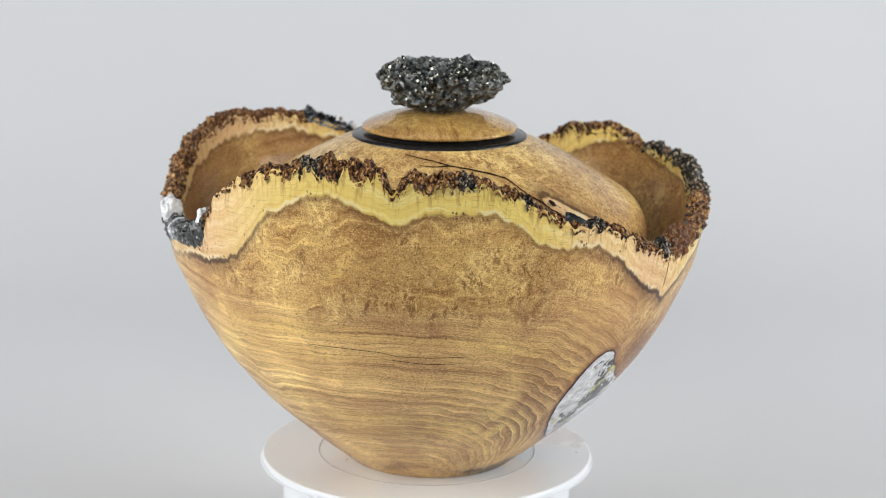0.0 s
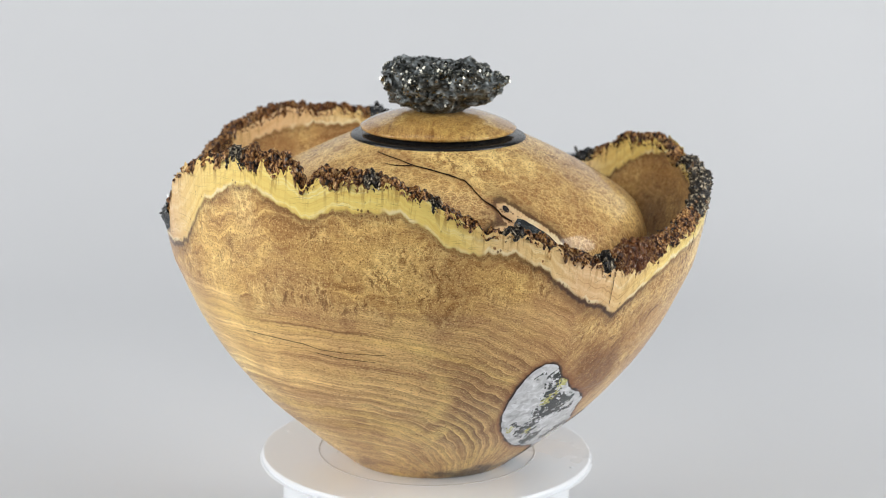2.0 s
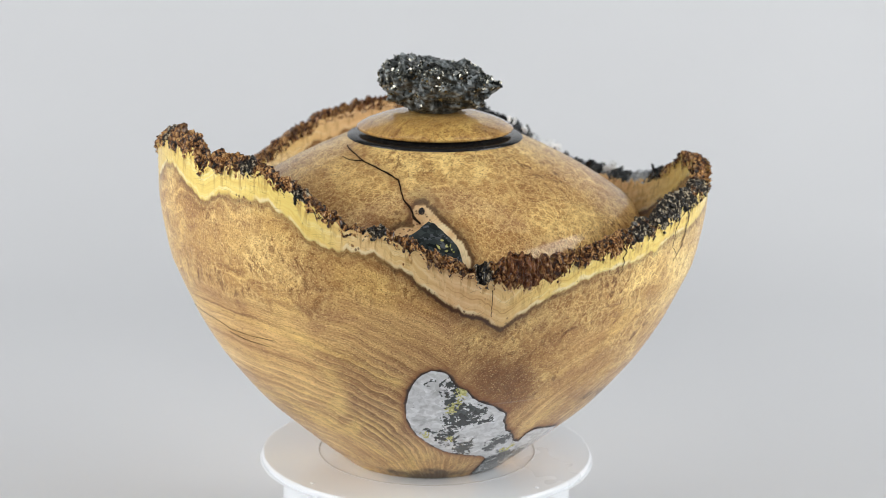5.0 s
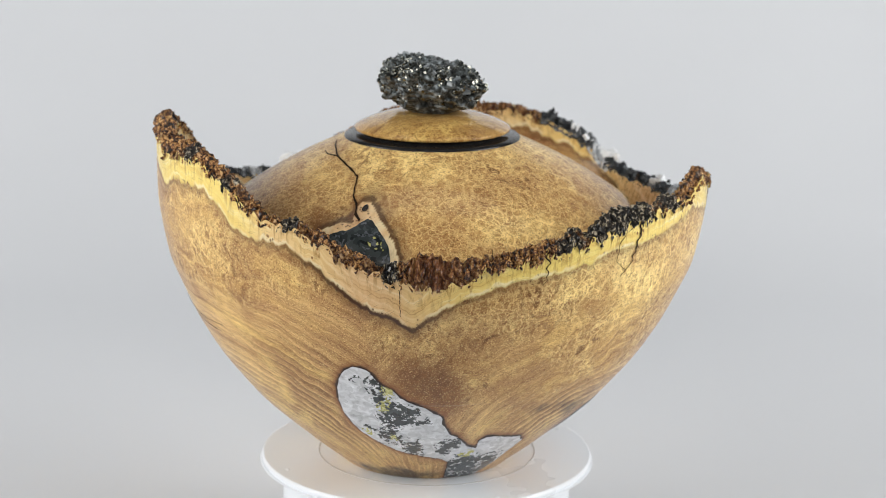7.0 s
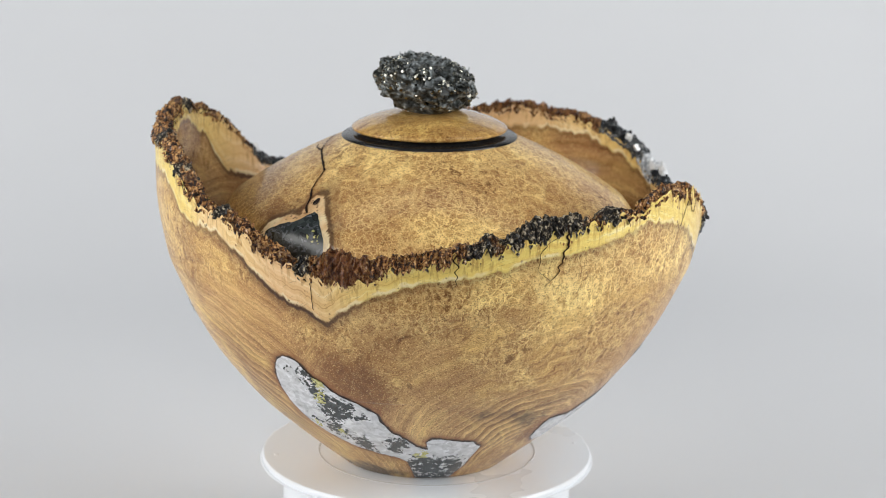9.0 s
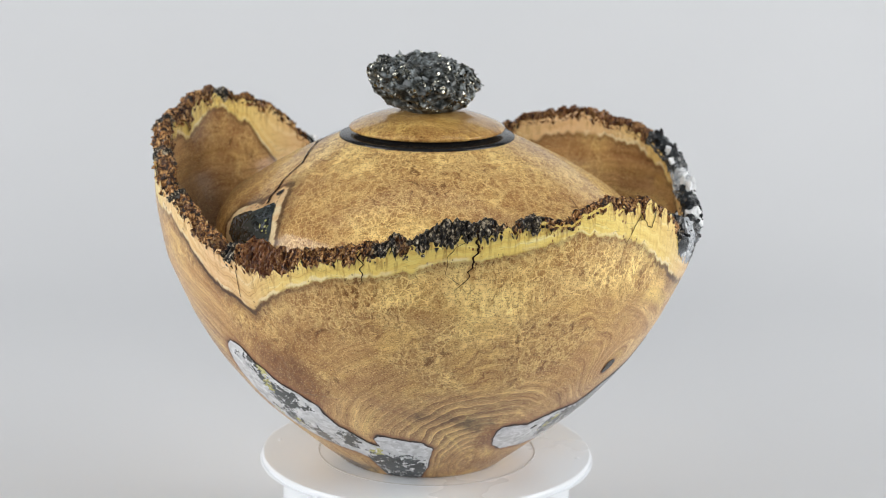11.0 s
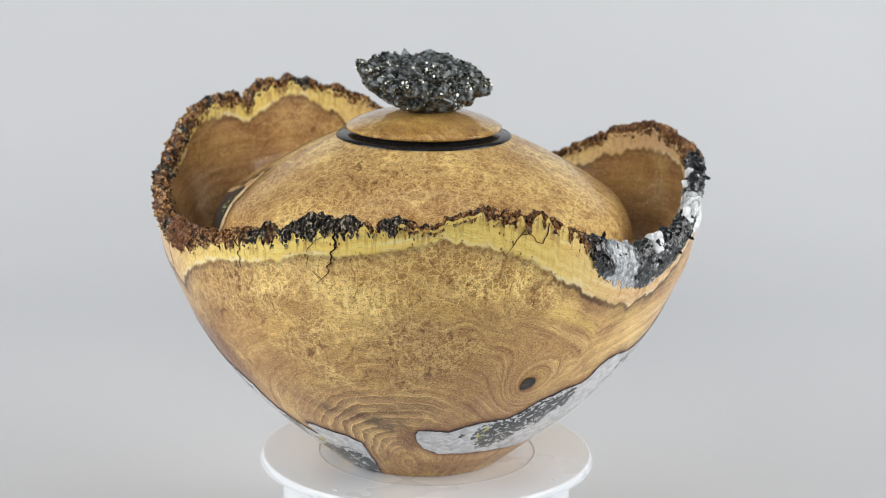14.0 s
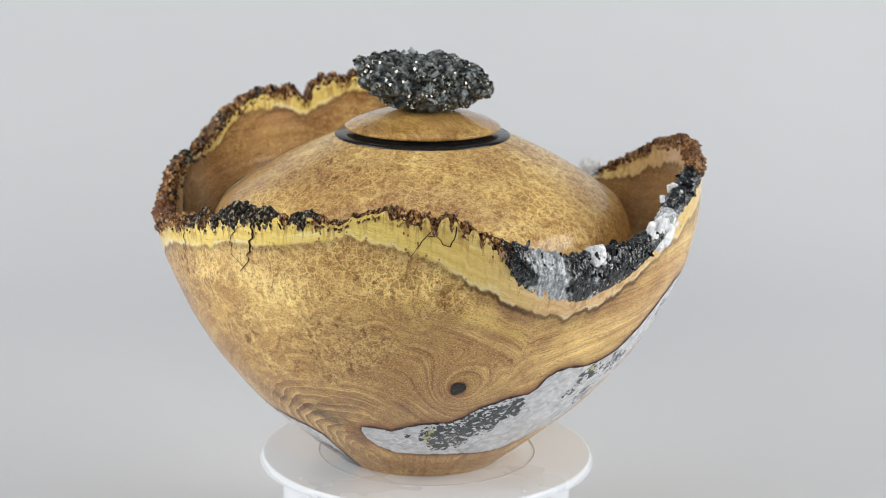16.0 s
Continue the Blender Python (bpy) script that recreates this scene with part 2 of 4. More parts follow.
def inlay_material(name, white=(0.74, 0.75, 0.77), more=0.0, gloss=0.25):
    """Crushed stone set in resin and polished flush. dark, green: where the black flakes and the yellow-green grains gather."""
    t = Tree(name)
    p = t.obj()
    w = t.vmath("ADD", p, t.vmath("SCALE", t.noise(p, 160, 2, 0.5, color=True), 0.006))
    base = t.ramp(t.noise(w, 210, 5, 0.62, 0.8), [(0.25, tuple(c * 0.55 for c in white)), (0.45, tuple(c * 0.84 for c in white)), (0.62, white), (0.75, tuple(min(c * 1.14, 0.88) for c in white))])
    shard = t.voronoi(w, 420, "F1", "Color")
    sh = t.nt.nodes.new("ShaderNodeSeparateColor")
    t.put(sh.inputs[0], shard)
    k = t.math("MULTIPLY_ADD", sh.outputs[0], 0.30, 0.80)
    base = t.mix(1.0, base, t.vec(k, k, k), "MULTIPLY")
    jag = t.vmath("ADD", t.vmath("MULTIPLY", w, (1, 1, 1.25)), t.vmath("SCALE", t.noise(p, 520, 2, 0.5, color=True), 0.0011))
    big, small = [t.nt.nodes.new("ShaderNodeSeparateColor") for _ in range(2)]
    t.put(big.inputs[0], t.voronoi(jag, 430, "F1", "Color"))
    t.put(small.inputs[0], t.voronoi(jag, 900, "F1", "Color"))
    dk = t.math("ADD", t.math("MINIMUM", t.attr("dark"), 0.74), more)
    f1 = t.step(t.math("MULTIPLY_ADD", big.outputs[0], 0.95, dk), 1.06, 1.08)
    f2 = t.step(t.math("MULTIPLY_ADD", small.outputs[0], 0.95, dk), 1.11, 1.13, 0.0, 0.95)
    f3 = t.step(t.noise(w, 330, 4, 0.6), 0.70, 0.73, 0.0, 0.8)
    black = t.mix(big.outputs[1], (0.006, 0.008, 0.008), (0.045, 0.055, 0.055))
    col = t.mix(t.math("MAXIMUM", f1, t.math("MAXIMUM", f2, f3)), base, black)
    grain = t.mix(small.outputs[1], (0.30, 0.29, 0.075), (0.66, 0.63, 0.27))
    g1 = t.step(t.math("MULTIPLY_ADD", small.outputs[2], 0.8, t.attr("green")), 0.98, 1.02)
    col = t.mix(g1, col, grain)
    return t.set(Base_Color=col, Roughness=0.26, Coat_Weight=gloss, Coat_Roughness=0.05, Specular_IOR_Level=0.35)


def bed_material():
    t = Tree("crystal_bed")
    p = t.obj()
    pale = t.attr("pale")
    n = t.noise(p, 500, 4, 0.7)
    d = t.ramp(n, [(0.3, (0.003, 0.004, 0.005)), (0.56, (0.014, 0.017, 0.019)), (0.74, (0.18, 0.20, 0.22))])
    l = t.ramp(n, [(0.28, (0.10, 0.11, 0.12)), (0.5, (0.42, 0.45, 0.48)), (0.68, (0.80, 0.82, 0.84))])
    f = t.step(t.math("ADD", pale, t.math("MULTIPLY_ADD", t.noise(p, 190, 3, 0.6), 1.4, -0.7)), 0.35, 0.65)
    return t.set(Base_Color=t.mix(f, d, l), Roughness=0.18, Normal=t.bump(n, 0.6, 0.0008), Coat_Weight=0.6, Coat_Roughness=0.05)


def plain(name, stops, scale, rough, metal=0.0, coat=0.0, bump=0.0, vary=0.0, spec=0.5):
    t = Tree(name)
    n = t.noise(t.obj(), scale, 4, 0.6)
    col = t.ramp(n, stops)
    if vary:
        k = t.math("MULTIPLY_ADD", t.random(), vary, 1 - vary / 2)
        col = t.mix(1.0, col, t.vec(k, k, k), "MULTIPLY")
    nm = t.bump(n, bump, 0.0008) if bump else None
    return t.set(Base_Color=col, Roughness=t.step(n, 0.2, 0.8, rough * 0.8, rough * 1.2), Metallic=metal, Coat_Weight=coat, Normal=nm, Specular_IOR_Level=spec)


def shard_material(name, dark, light, metal, rough):
    """Crystal faces that differ from piece to piece."""
    t = Tree(name)
    r = t.math("FRACT", t.math("ADD", t.random(), t.math("MULTIPLY", t.island(), 7.31)))
    n = t.noise(t.obj(), 900, 3, 0.6)
    col = t.mix(t.math("MULTIPLY_ADD", n, 0.5, t.math("MULTIPLY_ADD", r, 0.9, -0.2), clamp=True), dark, light)
    return t.set(Base_Color=col, Metallic=metal, Roughness=t.step(r, 0.0, 1.0, rough, rough * 2.2))


WOOD = wood("burl_wood")
LIDWOOD = wood("lid_wood", (0.80, 0.74, 0.60), 0.25, 1.0, 0.03)
BARK = bark_material()
STONE = inlay_material("stone_inlay")
STONE_DARK = inlay_material("stone_inlay_dark", (0.10, 0.11, 0.125), 0.70, 0.06)
BED = bed_material()
# ebony of the collar; also blackens the shaded gap under the platter
EBONY = plain("ebony", [(0.3, (0.008, 0.008, 0.009)), (0.7, (0.020, 0.019, 0.018))], 300, 0.20, spec=0.25)
CRACK = plain("crack_resin", [(0.3, (0.012, 0.007, 0.004)), (0.7, (0.030, 0.015, 0.008))], 500, 0.5, spec=0.1)
KNOT = plain("knot", [(0.3, (0.006, 0.005, 0.005)), (0.55, (0.020, 0.014, 0.010)), (0.75, (0.11, 0.06, 0.03))], 420, 0.25, coat=0.1, bump=0.3, spec=0.3)
BLACK = shard_material("black_crystal", (0.002, 0.002, 0.003), (0.018, 0.019, 0.021), 0.0, 0.08)
QUARTZ = plain("white_quartz", [(0.25, (0.55, 0.57, 0.60)), (0.5, (0.80, 0.82, 0.84)), (0.75, (0.90, 0.91, 0.92))], 260, 0.28, coat=0.3, bump=0.4)
PYRITE = shard_material("pyrite", (0.030, 0.032, 0.026), (0.42, 0.42, 0.37), 1.0, 0.13)
SLATE = shard_material("silver_blade", (0.08, 0.092, 0.097), (0.42, 0.46, 0.48), 0.0, 0.28)
ROCK = plain("ore_rock", [(0.3, (0.006, 0.007, 0.006)), (0.46, (0.026, 0.029, 0.027)), (0.56, (0.13, 0.148, 0.152)), (0.68, (0.36, 0.40, 0.42))], 300, 0.34, metal=0.0, bump=0.6, spec=0.3)
PLATE = plain("white_plastic", [(0.3, (0.765, 0.80, 0.845)), (0.7, (0.775, 0.81, 0.855))], 8, 0.30, coat=0.15)
GREY = plain("grey_ink", [(0.3, (0.42, 0.42, 0.42)), (0.7, (0.5, 0.5, 0.5))], 200, 0.4)
PAPER = plain("backdrop_paper", [(0.3, (0.715, 0.733, 0.763)), (0.7, (0.73, 0.748, 0.778))], 5, 0.9)


# ---------------------------------------------------------------- mesh helpers
def mesh_part(name, verts, faces, material, parent=None, label="", attrs=None, smooth=True):
    me = bpy.data.meshes.new(name)
    me.from_pydata([tuple(v) for v in verts], [], [tuple(f) for f in faces])
    me.materials.append(material)
    if smooth:
        me.polygons.foreach_set("use_smooth", [True] * len(me.polygons))
    for key, val in (attrs or {}).items():
        a = me.attributes.new(key, "FLOAT", "POINT")
        a.data.foreach_set("value", np.asarray(val, dtype=np.float32).ravel())
    me.update()
    ob = new(name, me)
    if parent:
        ob.parent = parent
    return tagged(ob, label) if label else ob


def grid_faces(n, m, closed=True, base=0):
    """Quads of an n (round) by m (up) grid whose vertices are numbered i * m + j."""
    out = []
    for i in range(n if closed else n - 1):
        k = (i + 1) % n
        for j in range(m - 1):
            out.append((base + i * m + j, base + k * m + j, base + k * m + j + 1, base + i * m + j + 1))
    return out


def lathe(name, profile, material, parent, n=128, label="", attrs=None, at=(0, 0)):
    """A solid of revolution; profile runs from the axis below to the axis above."""
    m = len(profile)
    ang = np.arange(n) * 2 * np.pi / n
    v = [(at[0] + r * math.cos(a), at[1] + r * math.sin(a), z) for a in ang for r, z in profile]
    extra = {k: [f(math.degrees(a), r, z) for a in ang for r, z in profile] for k, f in (attrs or {}).items()}
    return mesh_part(name, v, grid_faces(n, m), material, parent, label, extra)


def smooth_path(points, per=6):
    """Catmull-Rom through (r, z) points."""
    p = [np.array(q, float) for q in points]
    p = [2 * p[0] - p[1]] + p + [2 * p[-1] - p[-2]]
    out = []
    for i in range(1, len(p) - 2):
        for k in range(per):
            t = k / per
            out.append(tuple(0.5 * ((2 * p[i]) + (p[i + 1] - p[i - 1]) * t + (2 * p[i - 1] - 5 * p[i] + 4 * p[i + 1] - p[i + 2]) * t * t
                                    + (3 * p[i] - p[i - 1] - 3 * p[i + 1] + p[i + 2]) * t ** 3)))
    out.append(tuple(p[-2]))
    return out


def around(values):
    """A smooth function of the angle in degrees through equally spaced values."""
    v = np.array(values, float)
    n = len(v)

    def f(phi):
        u = np.asarray(phi, float) % 360 / 360 * n
        i = np.floor(u).astype(int)
        t = u - i
        a, b, c, d = v[(i - 1) % n], v[i % n], v[(i + 1) % n], v[(i + 2) % n]
        return 0.5 * (2 * b + (c - a) * t + (2 * a - 5 * b + 4 * c - d) * t * t + (3 * b - a - 3 * c + d) * t ** 3)
    return f


def hump(phi, centre, width):
    d = (np.asarray(phi, float) - centre + 180) % 360 - 180
    return np.exp(-(d / width) ** 2)


def wiggle(phi, freq, seed):
    """Periodic one-dimensional noise round the rim."""
    a = np.radians(np.asarray(phi, float))
    r = freq / (2 * np.pi)
    return np.array([noise.noise(Vector((r * math.cos(x), r * math.sin(x), seed))) for x in np.ravel(a)]).reshape(a.shape)


# ---------------------------------------------------------------- the bowl's shape (metres, degrees)
BOWL_AT = (0.0020, 0.0)
LID_AT = (0.00368, -0.00143)
OUT_Z = [0, .0045, .010, .0221, .0300, .0376, .0508, .0587, .0670, .0734, .0901, .0966, .107, .117, .127, .150, .200]
OUT_R = [.0375, .0430, .0500, .0642, .0732, .0805, .0915, .0971, .1022, .1057, .1135, .1160, .1183, .1200, .1207, .1208, .1200]
_prof = smooth_path(list(zip(OUT_R, OUT_Z)), 8)
_pr, _pz = np.array([q[0] for q in _prof]), np.array([q[1] for q in _prof])


def lean(z):
    """Sideways shift of the lower body: the bowl was turned slightly off its foot."""
    u = np.clip(np.asarray(z, float) / 0.11, 0, 1)
    return -0.0020 * (1 - u * u * (3 - 2 * u))


def radius(z):
    return np.interp(z, _pz, _pr)


# height of the natural edge, of the foot of the bark and of the heartwood line, every four degrees, in millimetres
EDGE = around([128.9, 130.7, 134.0, 135.5, 135.2, 134.8, 135.5, 135.5, 134.6, 138.0, 138.8, 140.6, 139.0, 138.6, 135.7, 132.5, 129.0, 125.3, 122.4, 120.6, 118.8, 119.3, 120.3, 120.0, 120.5, 121.5, 124.5, 129.0, 134.0, 138.0,
               140.2, 141.6, 143.0, 144.1, 144.9, 145.7, 145.9, 146.1, 145.2, 143.3, 141.4, 138.3, 135.2, 131.7, 127.7, 123.7, 120.3, 116.9, 115.6, 116.4, 117.4, 119.2, 120.2, 121.5, 127.0, 132.5, 140.5, 146.5, 150.5, 152.3,
               154.0, 157.0, 158.5, 158.5, 158.0, 157.0, 155.0, 155.0, 154.1, 153.2, 151.7, 149.0, 145.3, 139.0, 133.7, 131.0, 131.0, 129.0, 125.4, 122.0, 118.9, 118.6, 121.0, 121.5, 119.5, 120.7, 122.8, 123.2, 125.0, 126.0])
FOOT = around([121.3, 123.6, 125.2, 126.4, 128.1, 129.6, 129.7, 130.1, 131.2, 135.0, 136.8, 135.4, 133.4, 132.8, 131.4, 127.4, 121.1, 110.8, 105.0, 101.5, 99.5, 99.1, 100.6, 103.5, 106.5, 110.8, 116.6, 122.4, 126.2, 129.3,
               132.3, 134.4, 136.5, 137.8, 138.4, 139.0, 139.2, 139.4, 138.5, 136.5, 134.5, 131.3, 128.1, 124.4, 120.2, 116.0, 112.0, 108.0, 106.0, 106.0, 107.5, 108.4, 108.8, 109.7, 112.5, 127.0, 137.4, 142.4, 143.6, 145.7,
               148.1, 150.3, 151.0, 150.3, 150.2, 149.6, 148.2, 148.4, 147.2, 147.1, 146.8, 144.3, 140.4, 135.6, 131.0, 128.4, 127.2, 124.0, 119.0, 115.5, 112.5, 109.0, 108.3, 107.4, 108.2, 112.3, 116.0, 117.4, 118.2, 119.7])
HEART = around([112.7, 114.5, 116.7, 117.0, 117.7, 119.7, 120.9, 122.4, 125.2, 126.6, 126.3, 123.2, 121.0, 118.3, 112.7, 107.0, 102.5, 97.5, 94.6, 92.3, 91.1, 92.1, 93.5, 96.3, 101.2, 105.1, 108.4, 112.0, 114.6, 117.8,
                121.0, 122.6, 124.2, 125.2, 125.6, 126.0, 125.6, 125.2, 124.0, 122.0, 120.0, 117.2, 114.4, 111.6, 108.8, 106.0, 104.0, 102.0, 101.0, 101.0, 101.5, 102.5, 103.4, 104.4, 105.5, 106.6, 107.8, 111.6, 120.2, 131.0,
                134.5, 139.0, 140.9, 139.7, 136.3, 134.2, 133.6, 135.8, 135.4, 135.7, 136.7, 132.5, 127.6, 122.2, 121.3, 120.9, 118.7, 114.3, 106.9, 101.2, 96.2, 93.2, 89.2, 95.8, 99.9, 102.4, 106.4, 108.3, 109.0, 110.4])


def lobes(phi, freq, seed):
    """Rounded fingers with narrow clefts between them, 0 in a cleft to 1 on a finger."""
    a = np.radians(np.asarray(phi, float))
    r = freq / (2 * np.pi)
    out = []
    for x in np.ravel(a):
        d = noise.voronoi(Vector((r * math.cos(x), r * math.sin(x), seed)))[0]
        out.append(min(1.0, 2.2 * (d[1] - d[0])))
    return np.array(out).reshape(a.shape)


@functools.lru_cache(maxsize=None)
def edge_one(phi):
    p = np.array([phi])
    knobbly = 0.35 + 0.9 * hump(p, 8, 18) + 0.7 * hump(p, -90, 30) + 0.5 * hump(p, -31, 9) + 0.4 * hump(p, 48, 10)
    z = EDGE(p) - 2.8 + 1.2 * wiggle(p, 60, 1.7) + 1.8 * wiggle(p, 190, 5.1) + 1.0 * wiggle(p, 480, 8.8) + 2.6 * knobbly * (lobes(p, 95, 4.4) - 0.3)
    z = z - 9 * hump(p, -98, 1.5) - 3 * hump(p, 34.5, 2) + 2.0 * hump(p, -57, 3) - 3.5 * hump(p, 22.5, 0.7) - 3.0 * hump(p, 52.3, 1.0)
    return float(z[0]) / 1000


def edge_z(phi):
    phi = np.asarray(phi, float)
    return np.array([edge_one(round(float(x) % 360, 4)) for x in phi.ravel()]).reshape(phi.shape)


@functools.lru_cache(maxsize=None)
def foot_one(phi):
    p = np.array([phi])
    calm = 1 - 0.9 * np.clip(hump(p, 86, 18) + hump(p, 110, 14) + hump(p, 205, 13) + 0.7 * hump(p, -57, 7), 0, 1)
    z = FOOT(p) + calm * (5.2 * (lobes(p, 150, 9.3) - 0.62) + 2.0 * wiggle(p, 120, 7.7)) + 1.0 * wiggle(p, 70, 2.2) - 5 * hump(p, -98, 1.8)
    return min(float(z[0]) / 1000, edge_one(phi) - 0.0015)


def foot_z(phi):
    phi = np.asarray(phi, float)
    return np.array([foot_one(round(float(x) % 360, 4)) for x in phi.ravel()]).reshape(phi.shape)


def heart_z(phi):
    phi = np.asarray(phi, float)
    row = phi[:, :1] if phi.ndim == 2 else phi
    z = HEART(row) + 0.8 * wiggle(row, 60, 3.3) + 1.8 * wiggle(row, 130, 6.3) + 1.2 * (0.6 - lobes(row, 120, 2.9)) - 2.5 * hump(row, -98, 4)
    return np.broadcast_to(np.minimum(z, FOOT(row) - 3) / 1000, phi.shape)


CENTRES = [(-92, -0.010, 0.28, 0.85), (27, 0.012, 0.80, 0.80), (118, 0.0, 0.6, 0.6), (-175, -0.01, 0.4, 0.4)]


def grain_field(phi, z):
    """Growth rings as arches about four low centres: the distance and the angle along the ring."""
    phi, z = np.asarray(phi, float), np.asarray(z, float)
    best, ang = np.full(phi.shape, 9.0), np.zeros(phi.shape)
    for k, (c, z0, k0, k1) in enumerate(CENTRES):
        d = (phi - c + 180) % 360 - 180
        x, y = np.radians(d) * 0.10 * np.where(d < 0, k0, k1), z - z0
        g = np.hypot(x, y)
        near = g < best
        best, ang = np.where(near, g, best), np.where(near, np.arctan2(y, x) * 0.06 + k, ang)
    return best, ang


def seg_distance(px, py, poly, closed=True):
    """Distance of points to a polyline, and whether they are inside it."""
    n = len(poly)
    d, inside = np.full(px.shape, 1e9), np.zeros(px.shape, bool)
    for i in range(n if closed else n - 1):
        (ax, ay), (bx, by) = poly[i], poly[(i + 1) % n]
        dx, dy = bx - ax, by - ay
        u = np.clip(((px - ax) * dx + (py - ay) * dy) / (dx * dx + dy * dy + 1e-12), 0, 1)
        d = np.minimum(d, np.hypot(px - ax - u * dx, py - ay - u * dy))
        cross = ((ay > py) != (by > py)) & (px < (bx - ax) * (py - ay) / (by - ay + 1e-12) + ax)
        inside ^= cross
    return d, inside


KNOT_AT = (58.9, 0.0588)
# outlines of the stone inlays: angle in degrees, height in millimetres
INLAY_SWEEP = [(-46.2, 69.0), (-48.5, 66), (-49.8, 63.0), (-51.2, 57.5), (-52.0, 50), (-52.0, 43), (-51.2, 38), (-49.2, 33), (-45.2, 27), (-40, 22), (-33.5, 19.5), (-27, 17.8), (-21.2, 16), (-17.8, 13.3), (-16.8, 6),
               (-16, 0.8), (6, .8), (9.6, 9.2), (9.9, 17.3), (10.3, 23.1), (6.3, 26.9), (-0.9, 28.9), (-8.2, 30.7), (-10.0, 28.2), (-9.2, 22.4), (-14.0, 25.2), (-17.4, 30.1), (-21.1, 33.8), (-23.9, 39.9), (-24.3, 43.9),
               (-27.9, 47.8), (-30.7, 50.7), (-33.5, 52.4), (-35.5, 54.5), (-37.2, 58.6), (-39.8, 61.0), (-40.9, 63.6), (-41.8, 67.0), (-43.8, 68.5)]
INLAY_LONG = [(31, 32.5), (32, 34.4), (34.8, 35), (38.0, 34.3), (41.5, 33.7), (46.1, 36.8), (50.3, 38.3), (54.3, 39.0), (59.3, 39.6), (62.2, 42.0), (66.1, 47.2), (73.1, 51.6), (78.6, 52.6), (80.3, 55.1), (81.5, 59.4), (83.8, 62.8), (87.8, 63.7), (93.5, 62.2),
              (98.0, 63.3), (103, 66), (110, 77), (118, 92), (124, 94), (125, 84), (118, 66), (110, 42), (104, 27), (92.8, 21), (87.7, 17.8), (80.4, 16.6), (63.6, 17.9), (49.4, 18.2), (40.2, 18.9), (34.3, 22.5), (31.6, 27.4)]
# dark and green mineral in the inlays: angle, height in millimetres, size in millimetres, strength
SWEEP_DARK = [(-41, 61.5, 4, .8), (-46.5, 62, 1.8, .5), (-45.5, 64.5, 1.5, .4), (-40, 53, 4, .75), (-38, 43, 6, 1.0), (-34, 45, 5, .9), (-28.5, 42, 3, .5), (-40.6, 32, 5, .8), (-33, 23, 6, .9), (-22, 24.5, 5, .9), (-18, 28, 3.5, .7), (-13, 8, 8, 1.3), (-5, 6, 9, 1.4), (3, 7.5, 8, 1.2), (-46, 36, 3, .4)]
SWEEP_GREEN = [(-38.1, 58, 3.2, 1.1), (-39, 53, 2.0, .6), (-40.4, 48.7, 2.8, 1.1), (-47, 33.7, 2.6, .8), (-39, 30.5, 2.4, .8), (-11, 19.6, 3.4, .9), (-14, 18.5, 2.5, .6)]
LONG_DARK = [(54.9, 32, 6, 1.0), (60, 31, 7, 1.0), (65, 36, 7, 1.0), (70.5, 41.5, 6.5, 1.0), (76, 46, 5, .9), (56, 25, 5, .6), (64, 27, 3, .4), (94, 49, 4, .55), (97, 58, 5, .6), (106, 60, 7, .6), (46, 31, 2.5, .35), (104, 44, 6, .5), (118, 80, 5, .5)]
LONG_GREEN = [(52.3, 30, 3.2, .75), (53, 35, 2.4, .6), (61, 26, 2.2, .5), (96, 60, 2.4, .5)]
DOME_GREEN = [(-44, 118, 3.0, .38), (-41.5, 116, 2.2, .36)]


def spots(table):
    """The summed strength of soft round spots at an angle and a height in metres."""
    def f(phi, z):
        out = 0 * np.asarray(z, float)
        for a, h, size, k in table:
            d = np.hypot(np.radians(phi - a) * 90, z * 1000 - h)
            out = out + k * np.exp(-(d / size) ** 2)
        return out
    return f


def flat(poly):
    """Angle and height to metres along and up a middle radius."""
    return [(math.radians(a) * 0.09, h / 1000) for a, h in poly]


def bowl_point(phi, z, off=0.0):
    r = radius(z)
    s = (radius(z + 0.001) - radius(z - 0.001)) / 0.002
    k = 1 / math.sqrt(1 + s * s)
    a = math.radians(phi)
    return ((r + off * k) * math.cos(a), (r + off * k) * math.sin(a) + float(lean(z)), max(z - off * s * k, 0.0003))


DOME = smooth_path([(.0383, .1462), (.046, .1428), (.054, .139), (.063, .1343), (.072, .129), (.080, .1238), (.087, .1185), (.0915, .111), (.0935, .103), (.0955, .094), (.098, .0885), (.101, .0875)], 8)
_dr, _dz = np.array([q[0] for q in DOME]), np.array([q[1] for q in DOME])


def dome_point(phi, z, off=0.0):
    r = float(np.interp(-z, -_dz, _dr))
    s = float(np.interp(-(z - 0.001), -_dz, _dr) - np.interp(-(z + 0.001), -_dz, _dr)) / -0.002
    k = 1 / math.sqrt(1 + s * s)
    a = math.radians(phi)
    dx, dy = LID_AT[0] - BOWL_AT[0], LID_AT[1] - BOWL_AT[1]
    return (dx + (r + off * k) * math.cos(a), dy + (r + off * k) * math.sin(a), z - off * s * k)


